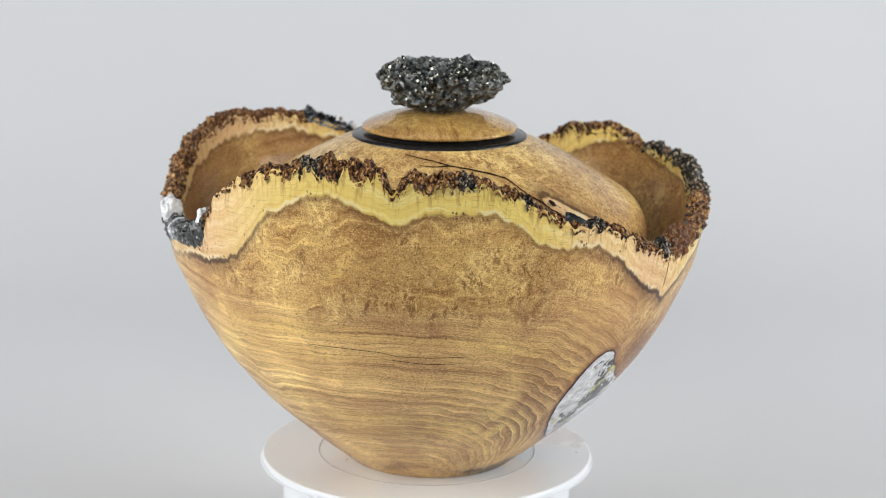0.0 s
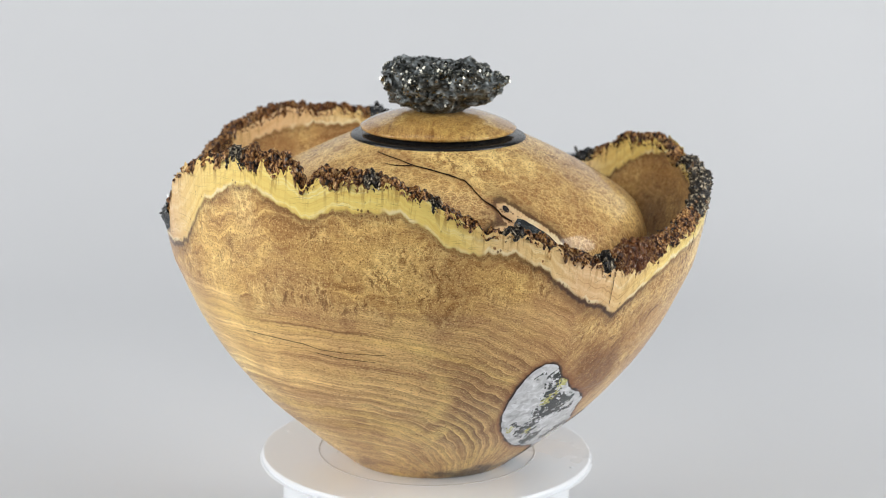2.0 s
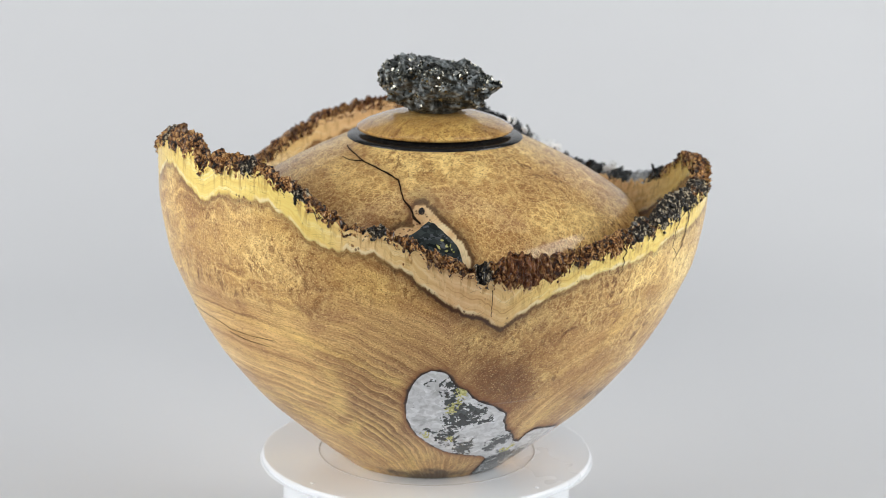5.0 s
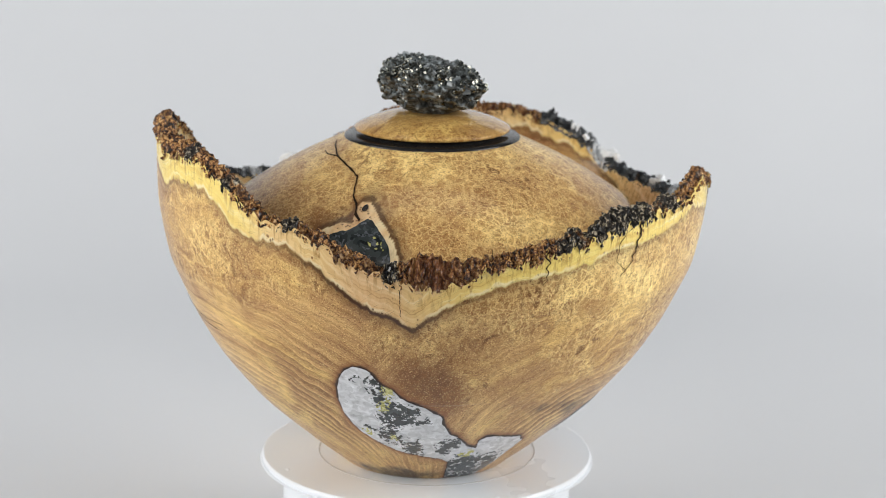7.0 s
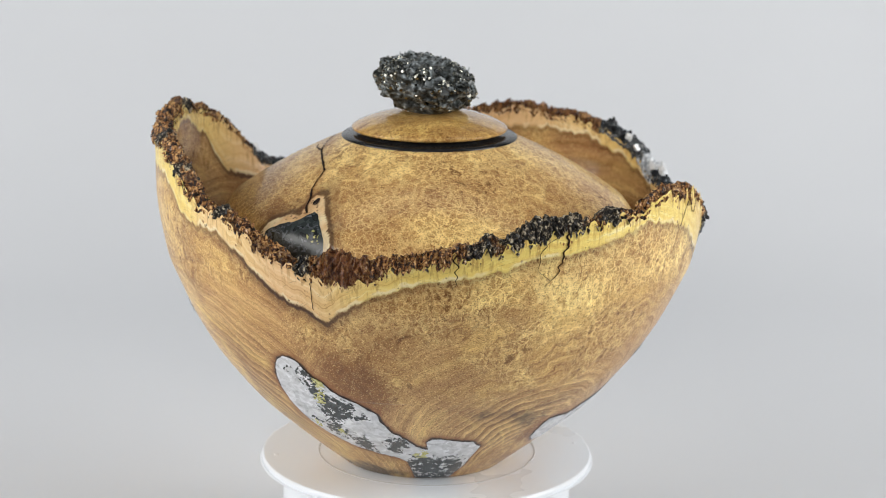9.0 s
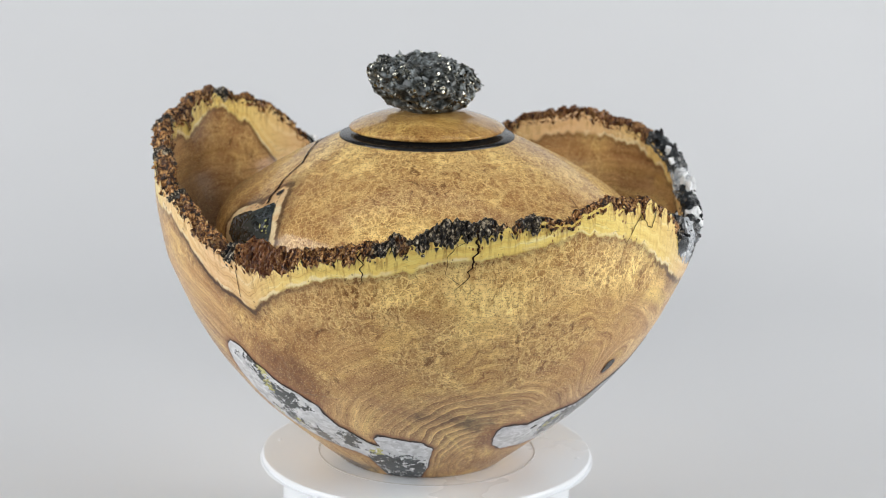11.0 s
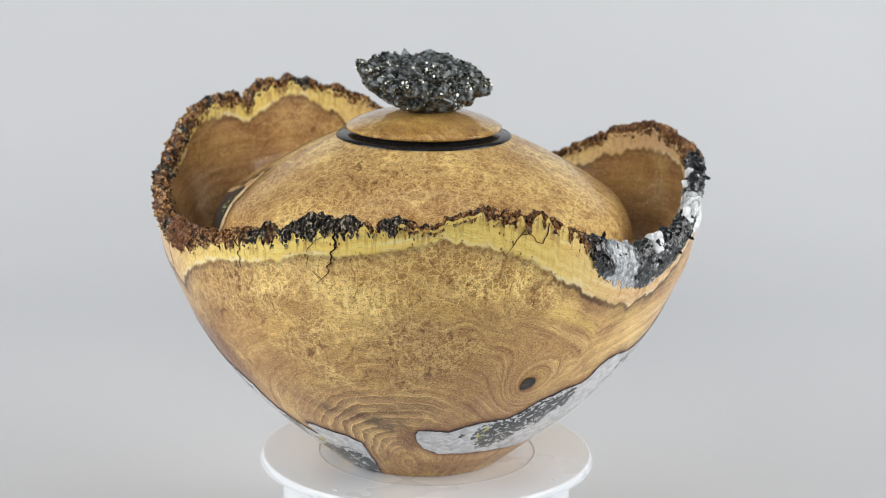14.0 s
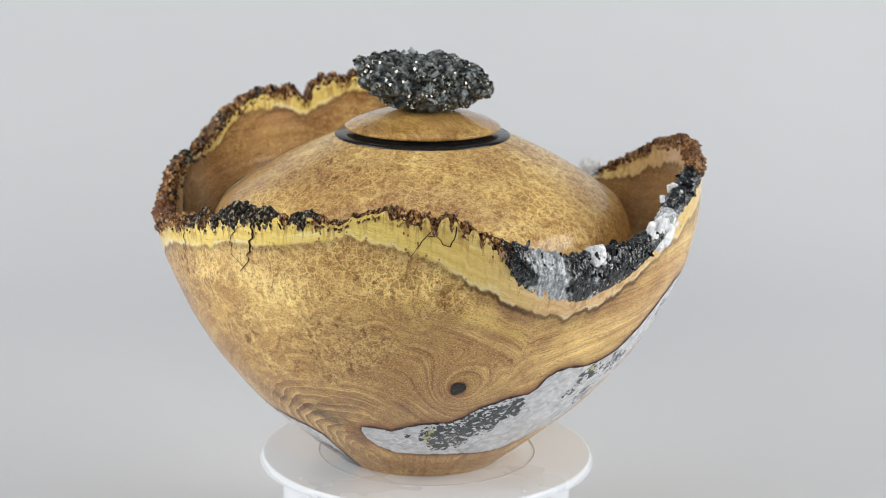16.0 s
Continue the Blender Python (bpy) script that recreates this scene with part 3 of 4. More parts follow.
DOME_INLAY = [(-60, 115.5), (-58.5, 117.4), (-56.5, 119), (-52.2, 120.9), (-50.1, 122.1), (-49.2, 123.5), (-47.8, 124.8), (-46.1, 124.4), (-44.3, 122.6), (-42.3, 120.4), (-40.4, 117.9), (-39.0, 114.6), (-38.6, 108), (-52, 106), (-59, 110)]
DOME_HALO = [(-62.5, 113), (-60.5, 119.5), (-56.4, 122.5), (-51.8, 123.2), (-53.2, 127), (-52.4, 129.7), (-49.8, 130.2), (-47.4, 128.6), (-44.6, 125.6), (-41.0, 121.8), (-38.4, 118.3), (-36.9, 112), (-37, 103), (-58, 103)]
DOME_CRACK = [(-110, 144.6), (-93.4, 143.0), (-84.5, 141.6), (-75.7, 140.5), (-67.5, 139), (-61.5, 137.3), (-58.4, 134), (-56.9, 131.3), (-54, 129.0), (-52.2, 126.0), (-50, 124)]


# ---------------------------------------------------------------- bowl
bowl = tagged(new("burl_bowl"), "round golden burl wood bowl with bark edge and stone inlays", "bowl")


def wood_attrs(phi, z, inner=False):
    g, al = grain_field(phi, z)
    hz = heart_z(phi)
    band = (z - hz) * 1000
    kd = np.hypot(np.radians((phi - KNOT_AT[0] + 180) % 360 - 180) * 0.098, z - KNOT_AT[1])
    if not inner:
        g = g + 0.030 * np.exp(-(kd / 0.0125) ** 2)
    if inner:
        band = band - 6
    px, py = np.radians((phi + 180) % 360 - 180) * 0.09, z
    px = np.where(px < -2.4, px + 2 * np.pi * 0.09, px)
    edge = np.full(phi.shape, 99.0)
    if not inner:
        for poly in (INLAY_SWEEP, INLAY_LONG):
            d, ins = seg_distance(px, py, flat(poly))
            edge = np.minimum(edge, np.where(ins, 0, d * 1000))
    if not inner:
        edge = np.minimum(edge, np.maximum(kd * 1000 - 2.2, 0) * 1.3)
    burl = np.clip((z - 0.078) / 0.03, 0, 1) * 0.62 + 0.12 + 0.45 * hump(phi, -25, 14) * (z > 0.05) + 0.25 * hump(phi, 20, 30) * (z > 0.045)
    burl = burl + 0.40 * hump(phi, 24, 28) * hump(z * 1000, 74, 16) - 0.55 * hump(phi, 95, 26) - 0.45 * hump(phi, -160, 26)
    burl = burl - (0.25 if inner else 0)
    cream = np.clip(hump(phi, -145, 20) + hump(phi, -41, 17) + hump(phi, 84, 22) + hump(phi, 150, 30) + 0.5 * hump(phi, -60, 6), 0, 1)
    line = np.clip(0.35 + 0.75 * hump(phi, -40, 14) + 0.55 * hump(phi, -140, 14) + 0.5 * hump(phi, 66, 8) + 0.4 * hump(phi, 90, 14), 0, 1)
    stain = 0.95 * np.clip((0.013 - z) / 0.010, 0, 1) * np.clip(hump(phi, -45, 34), 0, 1) + 0.75 * hump(phi, 22, 9) * hump(z * 1000, 38, 7) + 0.5 * hump(phi, 5, 10) * hump(z * 1000, 44, 6)
    zm = z * 1000
    pale = 1 + 0.26 * hump(phi, -118, 26) * hump(zm, 70, 40) - 0.26 * hump(phi, -42, 20) * hump(zm, 75, 45) - 0.20 * hump(phi, -85, 24) * hump(zm, 73, 4) - 0.14 * hump(phi, -85, 30) * hump(zm, 118, 20) + 0.12 * hump(phi, 18, 24) * hump(zm, 88, 30) - 0.25 * hump(phi, -28, 8) * hump(zm, 58, 14)
    pale = pale + 0.30 * hump(phi, 92, 16) * hump(zm, 80, 16) - 0.22 * hump(phi, 12, 14) * hump(zm, 44, 12) - 0.2 * hump(phi, 30, 10) * hump(zm, 30, 12)
    ringy = 0.75 * hump(phi, 17, 24) * hump(zm, 40, 30) + 0.9 * hump(phi, -60, 13) * hump(zm, 45, 26) + 0.35 * hump(phi, -92, 20) * hump(zm, 30, 20)
    rust = 1.25 * hump(phi, -27, 9) * hump(zm, 55, 13) + 0.6 * hump(phi, -33, 7) * hump(zm, 72, 12) + 1.1 * hump(phi, 28, 4) * hump(zm, 29, 10) + 0.75 * np.clip((phi - 25) / 8, 0, 1) * (phi < 130) * hump(zm, 8, 9)
    # the shade inside the bowl is put into the inner wall's colour
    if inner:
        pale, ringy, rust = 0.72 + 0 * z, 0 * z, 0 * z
    under = (foot_z(phi[:, 0])[:, None] - z) * 1000
    return {"tone": pale, "ringy": ringy, "rust": rust, "under": under, "stain": stain if not inner else 0 * z, "grain": g, "along": al, "band": band, "edge": edge, "burl": burl, "cream": cream, "line": line}


def build_body():
    n, lo, hi = 900, 70, 40
    phi = np.arange(n) * 360.0 / n
    top = foot_z(phi) + 0.0012
    zs = []
    for t in top:
        zs.append(np.concatenate([np.linspace(0, 0.085, lo, endpoint=False), np.linspace(0.085, t, hi)]))
    zs = np.array(zs)
    ph = np.repeat(phi[:, None], lo + hi, 1)
    r = radius(zs)
    v = np.stack([r * np.cos(np.radians(ph)), r * np.sin(np.radians(ph)) + lean(zs), zs], -1).reshape(-1, 3)
    verts, faces = list(v), grid_faces(n, lo + hi)
    verts.append((0, -0.002, 0))
    m = lo + hi
    faces += [(i * m, len(verts) - 1, (i + 1) % n * m) for i in range(n)]
    at = {k: list(x.ravel()) + [float(x.ravel()[0])] for k, x in wood_attrs(ph, zs).items()}
    part_ = mesh_part("body", verts, faces, WOOD, bowl, "polished burl wood wall with yellow sapwood band", at)
    # inside of the wall, with its shade held in the tone
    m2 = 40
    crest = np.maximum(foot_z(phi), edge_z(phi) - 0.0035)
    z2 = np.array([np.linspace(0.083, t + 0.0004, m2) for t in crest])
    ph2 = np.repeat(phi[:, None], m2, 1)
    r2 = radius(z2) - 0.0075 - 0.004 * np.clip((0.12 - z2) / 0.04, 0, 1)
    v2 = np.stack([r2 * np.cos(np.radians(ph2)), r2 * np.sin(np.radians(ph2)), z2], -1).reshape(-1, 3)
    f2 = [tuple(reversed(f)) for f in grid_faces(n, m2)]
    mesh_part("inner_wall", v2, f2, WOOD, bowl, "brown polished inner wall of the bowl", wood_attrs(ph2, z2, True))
    return part_


def rim_band(name, a0, a1, material, label, rough=0.0011, step=0.12):
    """The thick natural edge between two angles: outside, crest and inside."""
    n = max(8, int((a1 - a0) / step))
    closed = abs(a1 - a0 - 360) < 1e-6
    phi = np.linspace(a0, a1, n, endpoint=not closed)
    et, ft = edge_z(phi), foot_z(phi)
    no, nt, ni = 17, 8, 10
    m = no + nt + ni
    verts, hgt = [], []
    wall = 0.0078
    for a, e, f in zip(phi, et, ft):
        ca, sa = math.cos(math.radians(a)), math.sin(math.radians(a))
        inside_foot = max(f, e - 0.0035)
        for j in range(m):
            if j < no:
                u = j / (no - 1)
                z, depth = f - 0.0012 + u * (e - f), 0.0
                depth = 0.0022 * max(0, u - 0.72) / 0.28
                h = u
            elif j < no + nt:
                u = (j - no + 1) / (nt + 1)
                z, depth = e - 0.0012 + 0.0016 * math.sin(math.pi * u) - 0.002 * (u > 0.8), 0.0022 + u * (wall - 0.0032)
                h = 1.0
            else:
                u = (j - no - nt) / (ni - 1)
                z, depth = e - 0.002 - u * (e - inside_foot), wall - 0.0010 * (1 - u)
                h = 1 - u
            r = float(radius(z)) - depth
            p = Vector((r * ca, r * sa, z))
            k = min(1.0, 0.25 + 2.0 * h)
            q = Vector((p.x, p.y, p.z * (1.0 if material is BED else 0.45)))
            cell = noise.voronoi(Vector((p.x, p.y, p.z * 0.6)) * 430)[0]
            knob = min(1.0, 2.4 * (cell[1] - cell[0])) - 0.75 if material is BARK else 0.0
            d = 1.5 * knob + noise.noise(q * 560) * 1.2 + noise.noise(p * 1250) * 1.1 + abs(noise.noise(q * 230)) * 0.8 + 0.2 + 1.6 * max(0.0, noise.noise(p * 105 + Vector((4, 1, 9))))
            p += Vector((ca, sa, 0)) * (d * rough * k * (1 if j < no + 3 else -1))
            p.z += noise.noise(p * 620 + Vector((7, 3, 1))) * rough * 1.2 * k
            verts.append(p)
            hgt.append(h)
    char = np.clip(0.8 * hump(phi, -114, 3) + 0.65 * hump(phi, -84, 3) + 0.55 * hump(phi, -73, 4) + 0.9 * hump(phi, -57, 3.5) + 0.8 * hump(phi, 12, 11)
                   + 0.6 * hump(phi, 27, 4) + 0.45 * hump(phi, -3, 7) + 0.7 * hump(phi, 66, 2) + 0.9 * hump(phi, -36.5, 2), 0, 1)
    pale = np.clip(hump(phi, -145, 20) + hump(phi, -41, 17) + hump(phi, 150, 30), 0, 1)
    bedpale = np.clip(0.9 * hump(phi, 75, 5) + 0.4 * hump(phi, 86, 3) + 0.8 * hump(phi, 107, 4) + hump(phi, 184, 6) + 0.6 * hump(phi, 200, 5), 0, 1)
    faces = grid_faces(n, m, closed)
    at = {"red": np.repeat(np.clip(hump(phi, -28, 6) + 0.6 * hump(phi, 140, 25), 0, 1), m), "height": hgt, "char": np.repeat(char, m), "pale": np.repeat(bedpale if material is BED else pale, m)}
    return mesh_part(name, verts, faces, material, bowl, label, at)


build_body()
rim_band("bark_edge", 218, 427, BARK, "rough brown and charred bark along the rim")
rim_band("bark_edge", 124, 184, BARK, "rough reddish brown bark along the rim")
rim_band("crystal_bed", 67, 124, BED, "dark resin bed with crushed white and black stone", 0.0008)
rim_band("crystal_bed", 184, 218, BED, "dark resin bed with crushed white and black stone", 0.0008)


def build_dome():
    n, m = 600, len(DOME)
    phi = np.repeat((np.arange(n) * 360.0 / n)[:, None], m, 1)
    r, z = np.repeat(_dr[None], n, 0), np.repeat(_dz[None], n, 0)
    dx, dy = LID_AT[0] - BOWL_AT[0], LID_AT[1] - BOWL_AT[1]
    v = np.stack([dx + r * np.cos(np.radians(phi)), dy + r * np.sin(np.radians(phi)), z], -1).reshape(-1, 3)
    x, y = r * np.cos(np.radians(phi)) + 0.05, r * np.sin(np.radians(phi)) + 0.03
    px = np.radians((phi + 180) % 360 - 180) * 0.09
    dh, inh = seg_distance(px, z, flat(DOME_HALO))
    dc, _ = seg_distance(px, z, flat(DOME_CRACK), False)
    band = np.where(inh, 1.2, -dh * 1000)
    at = {"grain": np.hypot(x, y) * 0.7 + z * 0.3, "along": np.arctan2(y, x) * 0.08, "burl": np.full(phi.shape, 0.85), "band": np.maximum(band, -40),
          "tone": np.full(phi.shape, 0.88), "ringy": np.zeros(phi.shape), "rust": 0.75 * hump(phi, -64, 7) * hump(z * 1000, 123, 7), "cream": np.full(phi.shape, 1.0), "stain": np.zeros(phi.shape), "under": np.full(phi.shape, 50.0), "line": np.full(phi.shape, 0.8), "edge": np.minimum(dc * 1000 + 2.2, 99)}
    mesh_part("dome", v, [tuple(reversed(f)) for f in grid_faces(n, m)], WOOD, bowl, "domed burl wood shoulder inside the bowl", at)


build_dome()


def inlay(name, poly, point, material, label, spacing=0.0014, off=0.00025, jitter=0.0006, dark=(), green=()):
    """A flush stone patch: the outline roughened, filled and laid on the surface."""
    pts = flat(poly)
    line = []
    for (ax, ay), (bx, by) in zip(pts, pts[1:] + pts[:1]):
        k = max(2, int(math.hypot(bx - ax, by - ay) / 0.001))
        for i in range(k):
            u = i / k
            q = Vector((ax + (bx - ax) * u, ay + (by - ay) * u, 0))
            w = noise.noise_vector(q * 260) * jitter + noise.noise_vector(q * 700) * jitter * 0.4
            line.append((q.x + w.x, q.y + w.y))
    xs, ys = [q[0] for q in line], [q[1] for q in line]
    gx, gy = np.meshgrid(np.arange(min(xs), max(xs), spacing), np.arange(min(ys), max(ys), spacing))
    d, ins = seg_distance(gx, gy, line)
    keep = ins & (d > spacing * 0.5)
    allp = [Vector(q) for q in line] + [Vector((a, b)) for a, b in zip(gx[keep], gy[keep])]
    k = len(line)
    res = geometry.delaunay_2d_cdt(allp, [], [list(range(k))], 1, 1e-6)
    verts = [point(math.degrees(q.x / 0.09), q.y, off) for q in res[0]]
    pa, pz = np.array([math.degrees(q.x / 0.09) for q in res[0]]), np.array([q.y for q in res[0]])
    return mesh_part(name, verts, res[2], material, bowl, label, {"dark": spots(dark)(pa, pz), "green": spots(green)(pa, pz)})


inlay("stone_inlay", INLAY_SWEEP, bowl_point, STONE, "white stone inlay with black flakes and yellow green specks", dark=SWEEP_DARK, green=SWEEP_GREEN)
inlay("stone_inlay", INLAY_LONG, bowl_point, STONE, "long white and grey stone inlay with black flakes", dark=LONG_DARK, green=LONG_GREEN)
inlay("stone_inlay", DOME_INLAY, dome_point, STONE_DARK, "dark grey stone inlay with green specks", green=DOME_GREEN)


def oval(phi, h, w, t, k=14):
    return [(phi + math.degrees(w / 0.09) * math.cos(2 * math.pi * i / k), h + 1000 * t * math.sin(2 * math.pi * i / k)) for i in range(k)]


inlay("knot", oval(58.9, 58.8, 0.0027, 0.0030), bowl_point, KNOT, "dark glossy knot", 0.0008, 0.0003, 0.0012)
inlay("knot", oval(-50.1, 128.0, 0.0015, 0.0011), dome_point, KNOT, "small dark knot", 0.0008, 0.0003, 0.0003)


def crack(points, point, w0, w1, seed):
    """A thin tapering dark ribbon: a crack filled with dark resin, or a dark grain line."""
    pts = flat(points)
    left, right = [], []
    n = len(pts)
    fine_pts = []
    for i in range(n - 1):
        for k in range(8):
            u = k / 8
            fine_pts.append((pts[i][0] + (pts[i + 1][0] - pts[i][0]) * u, pts[i][1] + (pts[i + 1][1] - pts[i][1]) * u))
    fine_pts.append(pts[-1])
    m = len(fine_pts)
    verts = []
    for i, (x, y) in enumerate(fine_pts):
        a, b = fine_pts[max(i - 1, 0)], fine_pts[min(i + 1, m - 1)]
        dx, dy = b[0] - a[0], b[1] - a[1]
        l = math.hypot(dx, dy) + 1e-9
        w = (w0 + (w1 - w0) * i / (m - 1)) * (0.8 + 0.5 * noise.noise(Vector((x * 300, y * 300, seed))))
        jx = noise.noise(Vector((x * 400, y * 400, seed + 3))) * 0.0016 * min(1.0, w0 / 0.0003)
        for s in (-1, 0, 1):
            verts.append(point(math.degrees((x + jx - dy / l * w * s) / 0.09), y + dx / l * w * s, 0.0003 if s else 0.00045))
    return mesh_part("crack", verts, grid_faces(m, 3, False), CRACK, bowl)


crack(DOME_CRACK, dome_point, 0.00012, 0.0005, 1)
crack([(-85, 141.6), (-93, 141.2), (-100, 141.6)], dome_point, 0.00022, 0.0001, 5)
crack([(15.4, 131), (15.6, 124), (15.1, 119.2), (14.2, 114.4), (13.1, 110.2), (11.6, 106)], bowl_point, 0.0005, 0.0001, 2)
crack([(-6.7, 121), (-6.2, 115.6), (-6.1, 111.6), (-6.7, 106.5)], bowl_point, 0.00034, 0.0001, 3)
crack([(-34.7, 106), (-34.6, 99.6), (-34.4, 94.5)], bowl_point, 0.00016, 0.0001, 4)
crack([(47.6, 120.5), (48.6, 122.9), (49.7, 126.1), (50.7, 128.4), (51.4, 130.5)], bowl_point, 0.0001, 0.00022, 6)
crack([(50.7, 128.4), (52.5, 128.2), (53.6, 125.1), (54.7, 124.1), (55.6, 126.9), (56.1, 132.3)], bowl_point, 0.00014, 0.00022, 7)
crack([(13.4, 126.5), (11.3, 123.8), (9.9, 119.3), (9.8, 112.8), (12.2, 108.6)], bowl_point, 0.00012, 0.00009, 8)
crack([(-17.4, 123.2), (-17.3, 118.4), (-17.8, 113.3)], bowl_point, 0.00012, 0.00008, 9)
# the last two ribbons are dark grain lines in the wood
crack([(-118, 76.9), (-108.5, 77.1), (-101.4, 76.7), (-97.6, 75.2), (-91.1, 75), (-82.4, 75.6)], bowl_point, 0.00014, 0.0001, 10)
crack([(-99.1, 73.3), (-92.6, 72.1), (-85.0, 71.9)], bowl_point, 0.00018, 0.0001, 11)


# ---------------------------------------------------------------- crystals
def prism_mesh(name, sides, length, width, tip, material, seed, flatten=1.0):
    rnd = random.Random(seed)
    v, f = [], []
    for z, k in ((0, 0.85), (length * (1 - tip), 1.0), (length, 0.45 if tip > 0.1 else 0.92)):
        for i in range(sides):
            a = 2 * math.pi * (i + rnd.uniform(-0.15, 0.15)) / sides
            v.append((width * k * math.cos(a), width * k * math.sin(a) * flatten, z + rnd.uniform(-0.06, 0.06) * length))
    for ring_ in (0, 1):
        for i in range(sides):
            k = (i + 1) % sides
            f.append((ring_ * sides + i, ring_ * sides + k, (ring_ + 1) * sides + k, (ring_ + 1) * sides + i))
    f.append(tuple(range(2 * sides, 3 * sides)))
    f.append(tuple(reversed(range(sides))))
    me = bpy.data.meshes.new(name)
    me.from_pydata(v, [], f)
    me.materials.append(material)
    return me


def chunk_mesh(name, size, material, seed, rough=0.25):
    bm = bmesh.new()
    bmesh.ops.create_icosphere(bm, subdivisions=4, radius=1)
    for q in bm.verts:
        d = 1 + 0.10 * noise.noise(q.co * 7 + Vector((seed, 2, 0))) + rough * noise.noise(q.co * 1.4 + Vector((seed, 0, 0))) * 1.6 + rough * 0.5 * noise.noise(q.co * 3.1 + Vector((0, seed, 0)))
        q.co = Vector([q.co[i] * size[i] * d for i in range(3)])
    me = bpy.data.meshes.new(name)
    bm.to_mesh(me)
    bm.free()
    me.materials.append(material)
    return me


def place(name, me, parent, at, way, spin=0.0, scale=1.0):
    ob = new(name, me)
    ob.parent = parent
    q = Vector(way).normalized().to_track_quat("Z", "Y") @ Euler((0, 0, spin)).to_quaternion()
    ob.matrix_basis = Matrix.LocRotScale(Vector(at), q, (scale, scale, scale))
    return ob


RND = random.Random(11)
BLACKS = [prism_mesh("crystal", s, l, w, t, BLACK, i) for i, (s, l, w, t) in enumerate([(4, .0042, .0015, .2), (6, .0050, .0013, .3), (5, .0036, .0017, .0), (4, .0030, .0021, .05), (6, .0060, .0011, .25)])]
WHITES = [prism_mesh("quartz", s, l, w, t, QUARTZ, 20 + i, fl) for i, (s, l, w, t, fl) in enumerate([(4, .0042, .0022, .1, .8), (6, .0038, .0016, .3, 1), (4, .0048, .0018, .0, .6)])]


def rim_crystals(a0, a1, count, meshes, name, low=0.35, high=1.0, size=1.0):
    for _ in range(count):
        a = RND.uniform(a0, a1)
        e, f = float(edge_z(np.array([a]))[0]), float(foot_z(np.array([a]))[0])
        u = RND.uniform(low, high)
        z = f + (e - f) * u
        depth = RND.uniform(-0.0005, 0.0022) if u < 0.9 else RND.uniform(0.0, 0.0065)
        r = float(radius(z)) - depth
        ca, sa = math.cos(math.radians(a)), math.sin(math.radians(a))
        out = RND.uniform(0.0, 0.4) if u < 0.9 else RND.uniform(-0.5, 0.4)
        way = (ca * out + RND.uniform(-0.6, 0.6), sa * out + RND.uniform(-0.6, 0.6), RND.uniform(0.1, 1.0) if u > 0.8 else RND.uniform(-0.8, 0.8))
        sc = size * RND.uniform(0.45, 0.9)
        place(name, RND.choice(meshes), bowl, ((r - 0.0012) * ca, (r - 0.0012) * sa, z - 0.0012), way, RND.uniform(0, 6), sc)


rim_crystals(66, 71, 16, BLACKS, "crystal", 0.6)
rim_crystals(72, 86, 14, BLACKS, "crystal", 0.75, 1.0, 0.6)
rim_crystals(84, 101, 80, BLACKS, "crystal", 0.35)
rim_crystals(113, 123, 56, BLACKS, "crystal", 0.2, 1.05)
rim_crystals(188, 197, 16, BLACKS, "crystal", 0.1, 0.5, 0.7)
rim_crystals(206, 218, 60, BLACKS, "crystal", 0.05, 0.85, 0.55)
rim_crystals(-37.5, -33.5, 30, BLACKS, "crystal", -0.25, 1.0, 0.55)
rim_crystals(71, 86, 26, WHITES, "quartz", 0.25, 0.8, 0.42)
rim_crystals(72, 100, 34, BLACKS, "crystal", 0.0, 0.5, 0.6)
rim_crystals(199, 210, 14, WHITES, "quartz", 0.3, 0.9, 0.5)
rim_crystals(86, 90, 3, WHITES, "quartz", 0.6, 0.9)
rim_crystals(109, 115, 5, WHITES, "quartz", 0.7, 1.0)


def quartz_block(a, z, size, seed, tilt=0.0):
    me = chunk_mesh("quartz", size, QUARTZ, seed, 0.30)
    r = float(radius(z)) - 0.0030
    ob = new("quartz", me)
    ob.parent = bowl
    ob.matrix_basis = pose(r * math.cos(math.radians(a)), r * math.sin(math.radians(a)), z, 0, tilt, a)
    return tagged(ob, "white quartz chunk")


quartz_block(86.0, 0.1150, (.0040, .0042, .0046), 3)
quartz_block(89.5, 0.1115, (.0030, .0026, .0032), 8)
quartz_block(105.5, 0.1172, (.0040, .0095, .0078), 5, 8)
quartz_block(109.5, 0.1228, (.0034, .0050, .0045), 9)
quartz_block(187.5, 0.1130, (.0044, .0085, .0072), 14)
quartz_block(197, 0.1085, (.0036, .0070, .0040), 19)
quartz_block(216, 0.1225, (.0028, .0030, .0042), 17)

# ---------------------------------------------------------------- lid with its crystal knob
lid = tagged(new("bowl_lid"), "small round burl wood lid with a metallic crystal cluster as knob", "lid")


def lid_attr(k):
    def f(a, r, z):
        x, y = r * math.cos(math.radians(a)) + 0.09, r * math.sin(math.radians(a)) - 0.02
        return {"grain": x * 0.9 + z * 0.4, "along": y, "burl": 0.50, "tone": 1.0, "ringy": 0.0, "rust": 0.0, "stain": 0.0, "under": 50.0, "band": -30.0, "cream": 0.0, "line": 0.0, "edge": 99.0}[k]
    return f


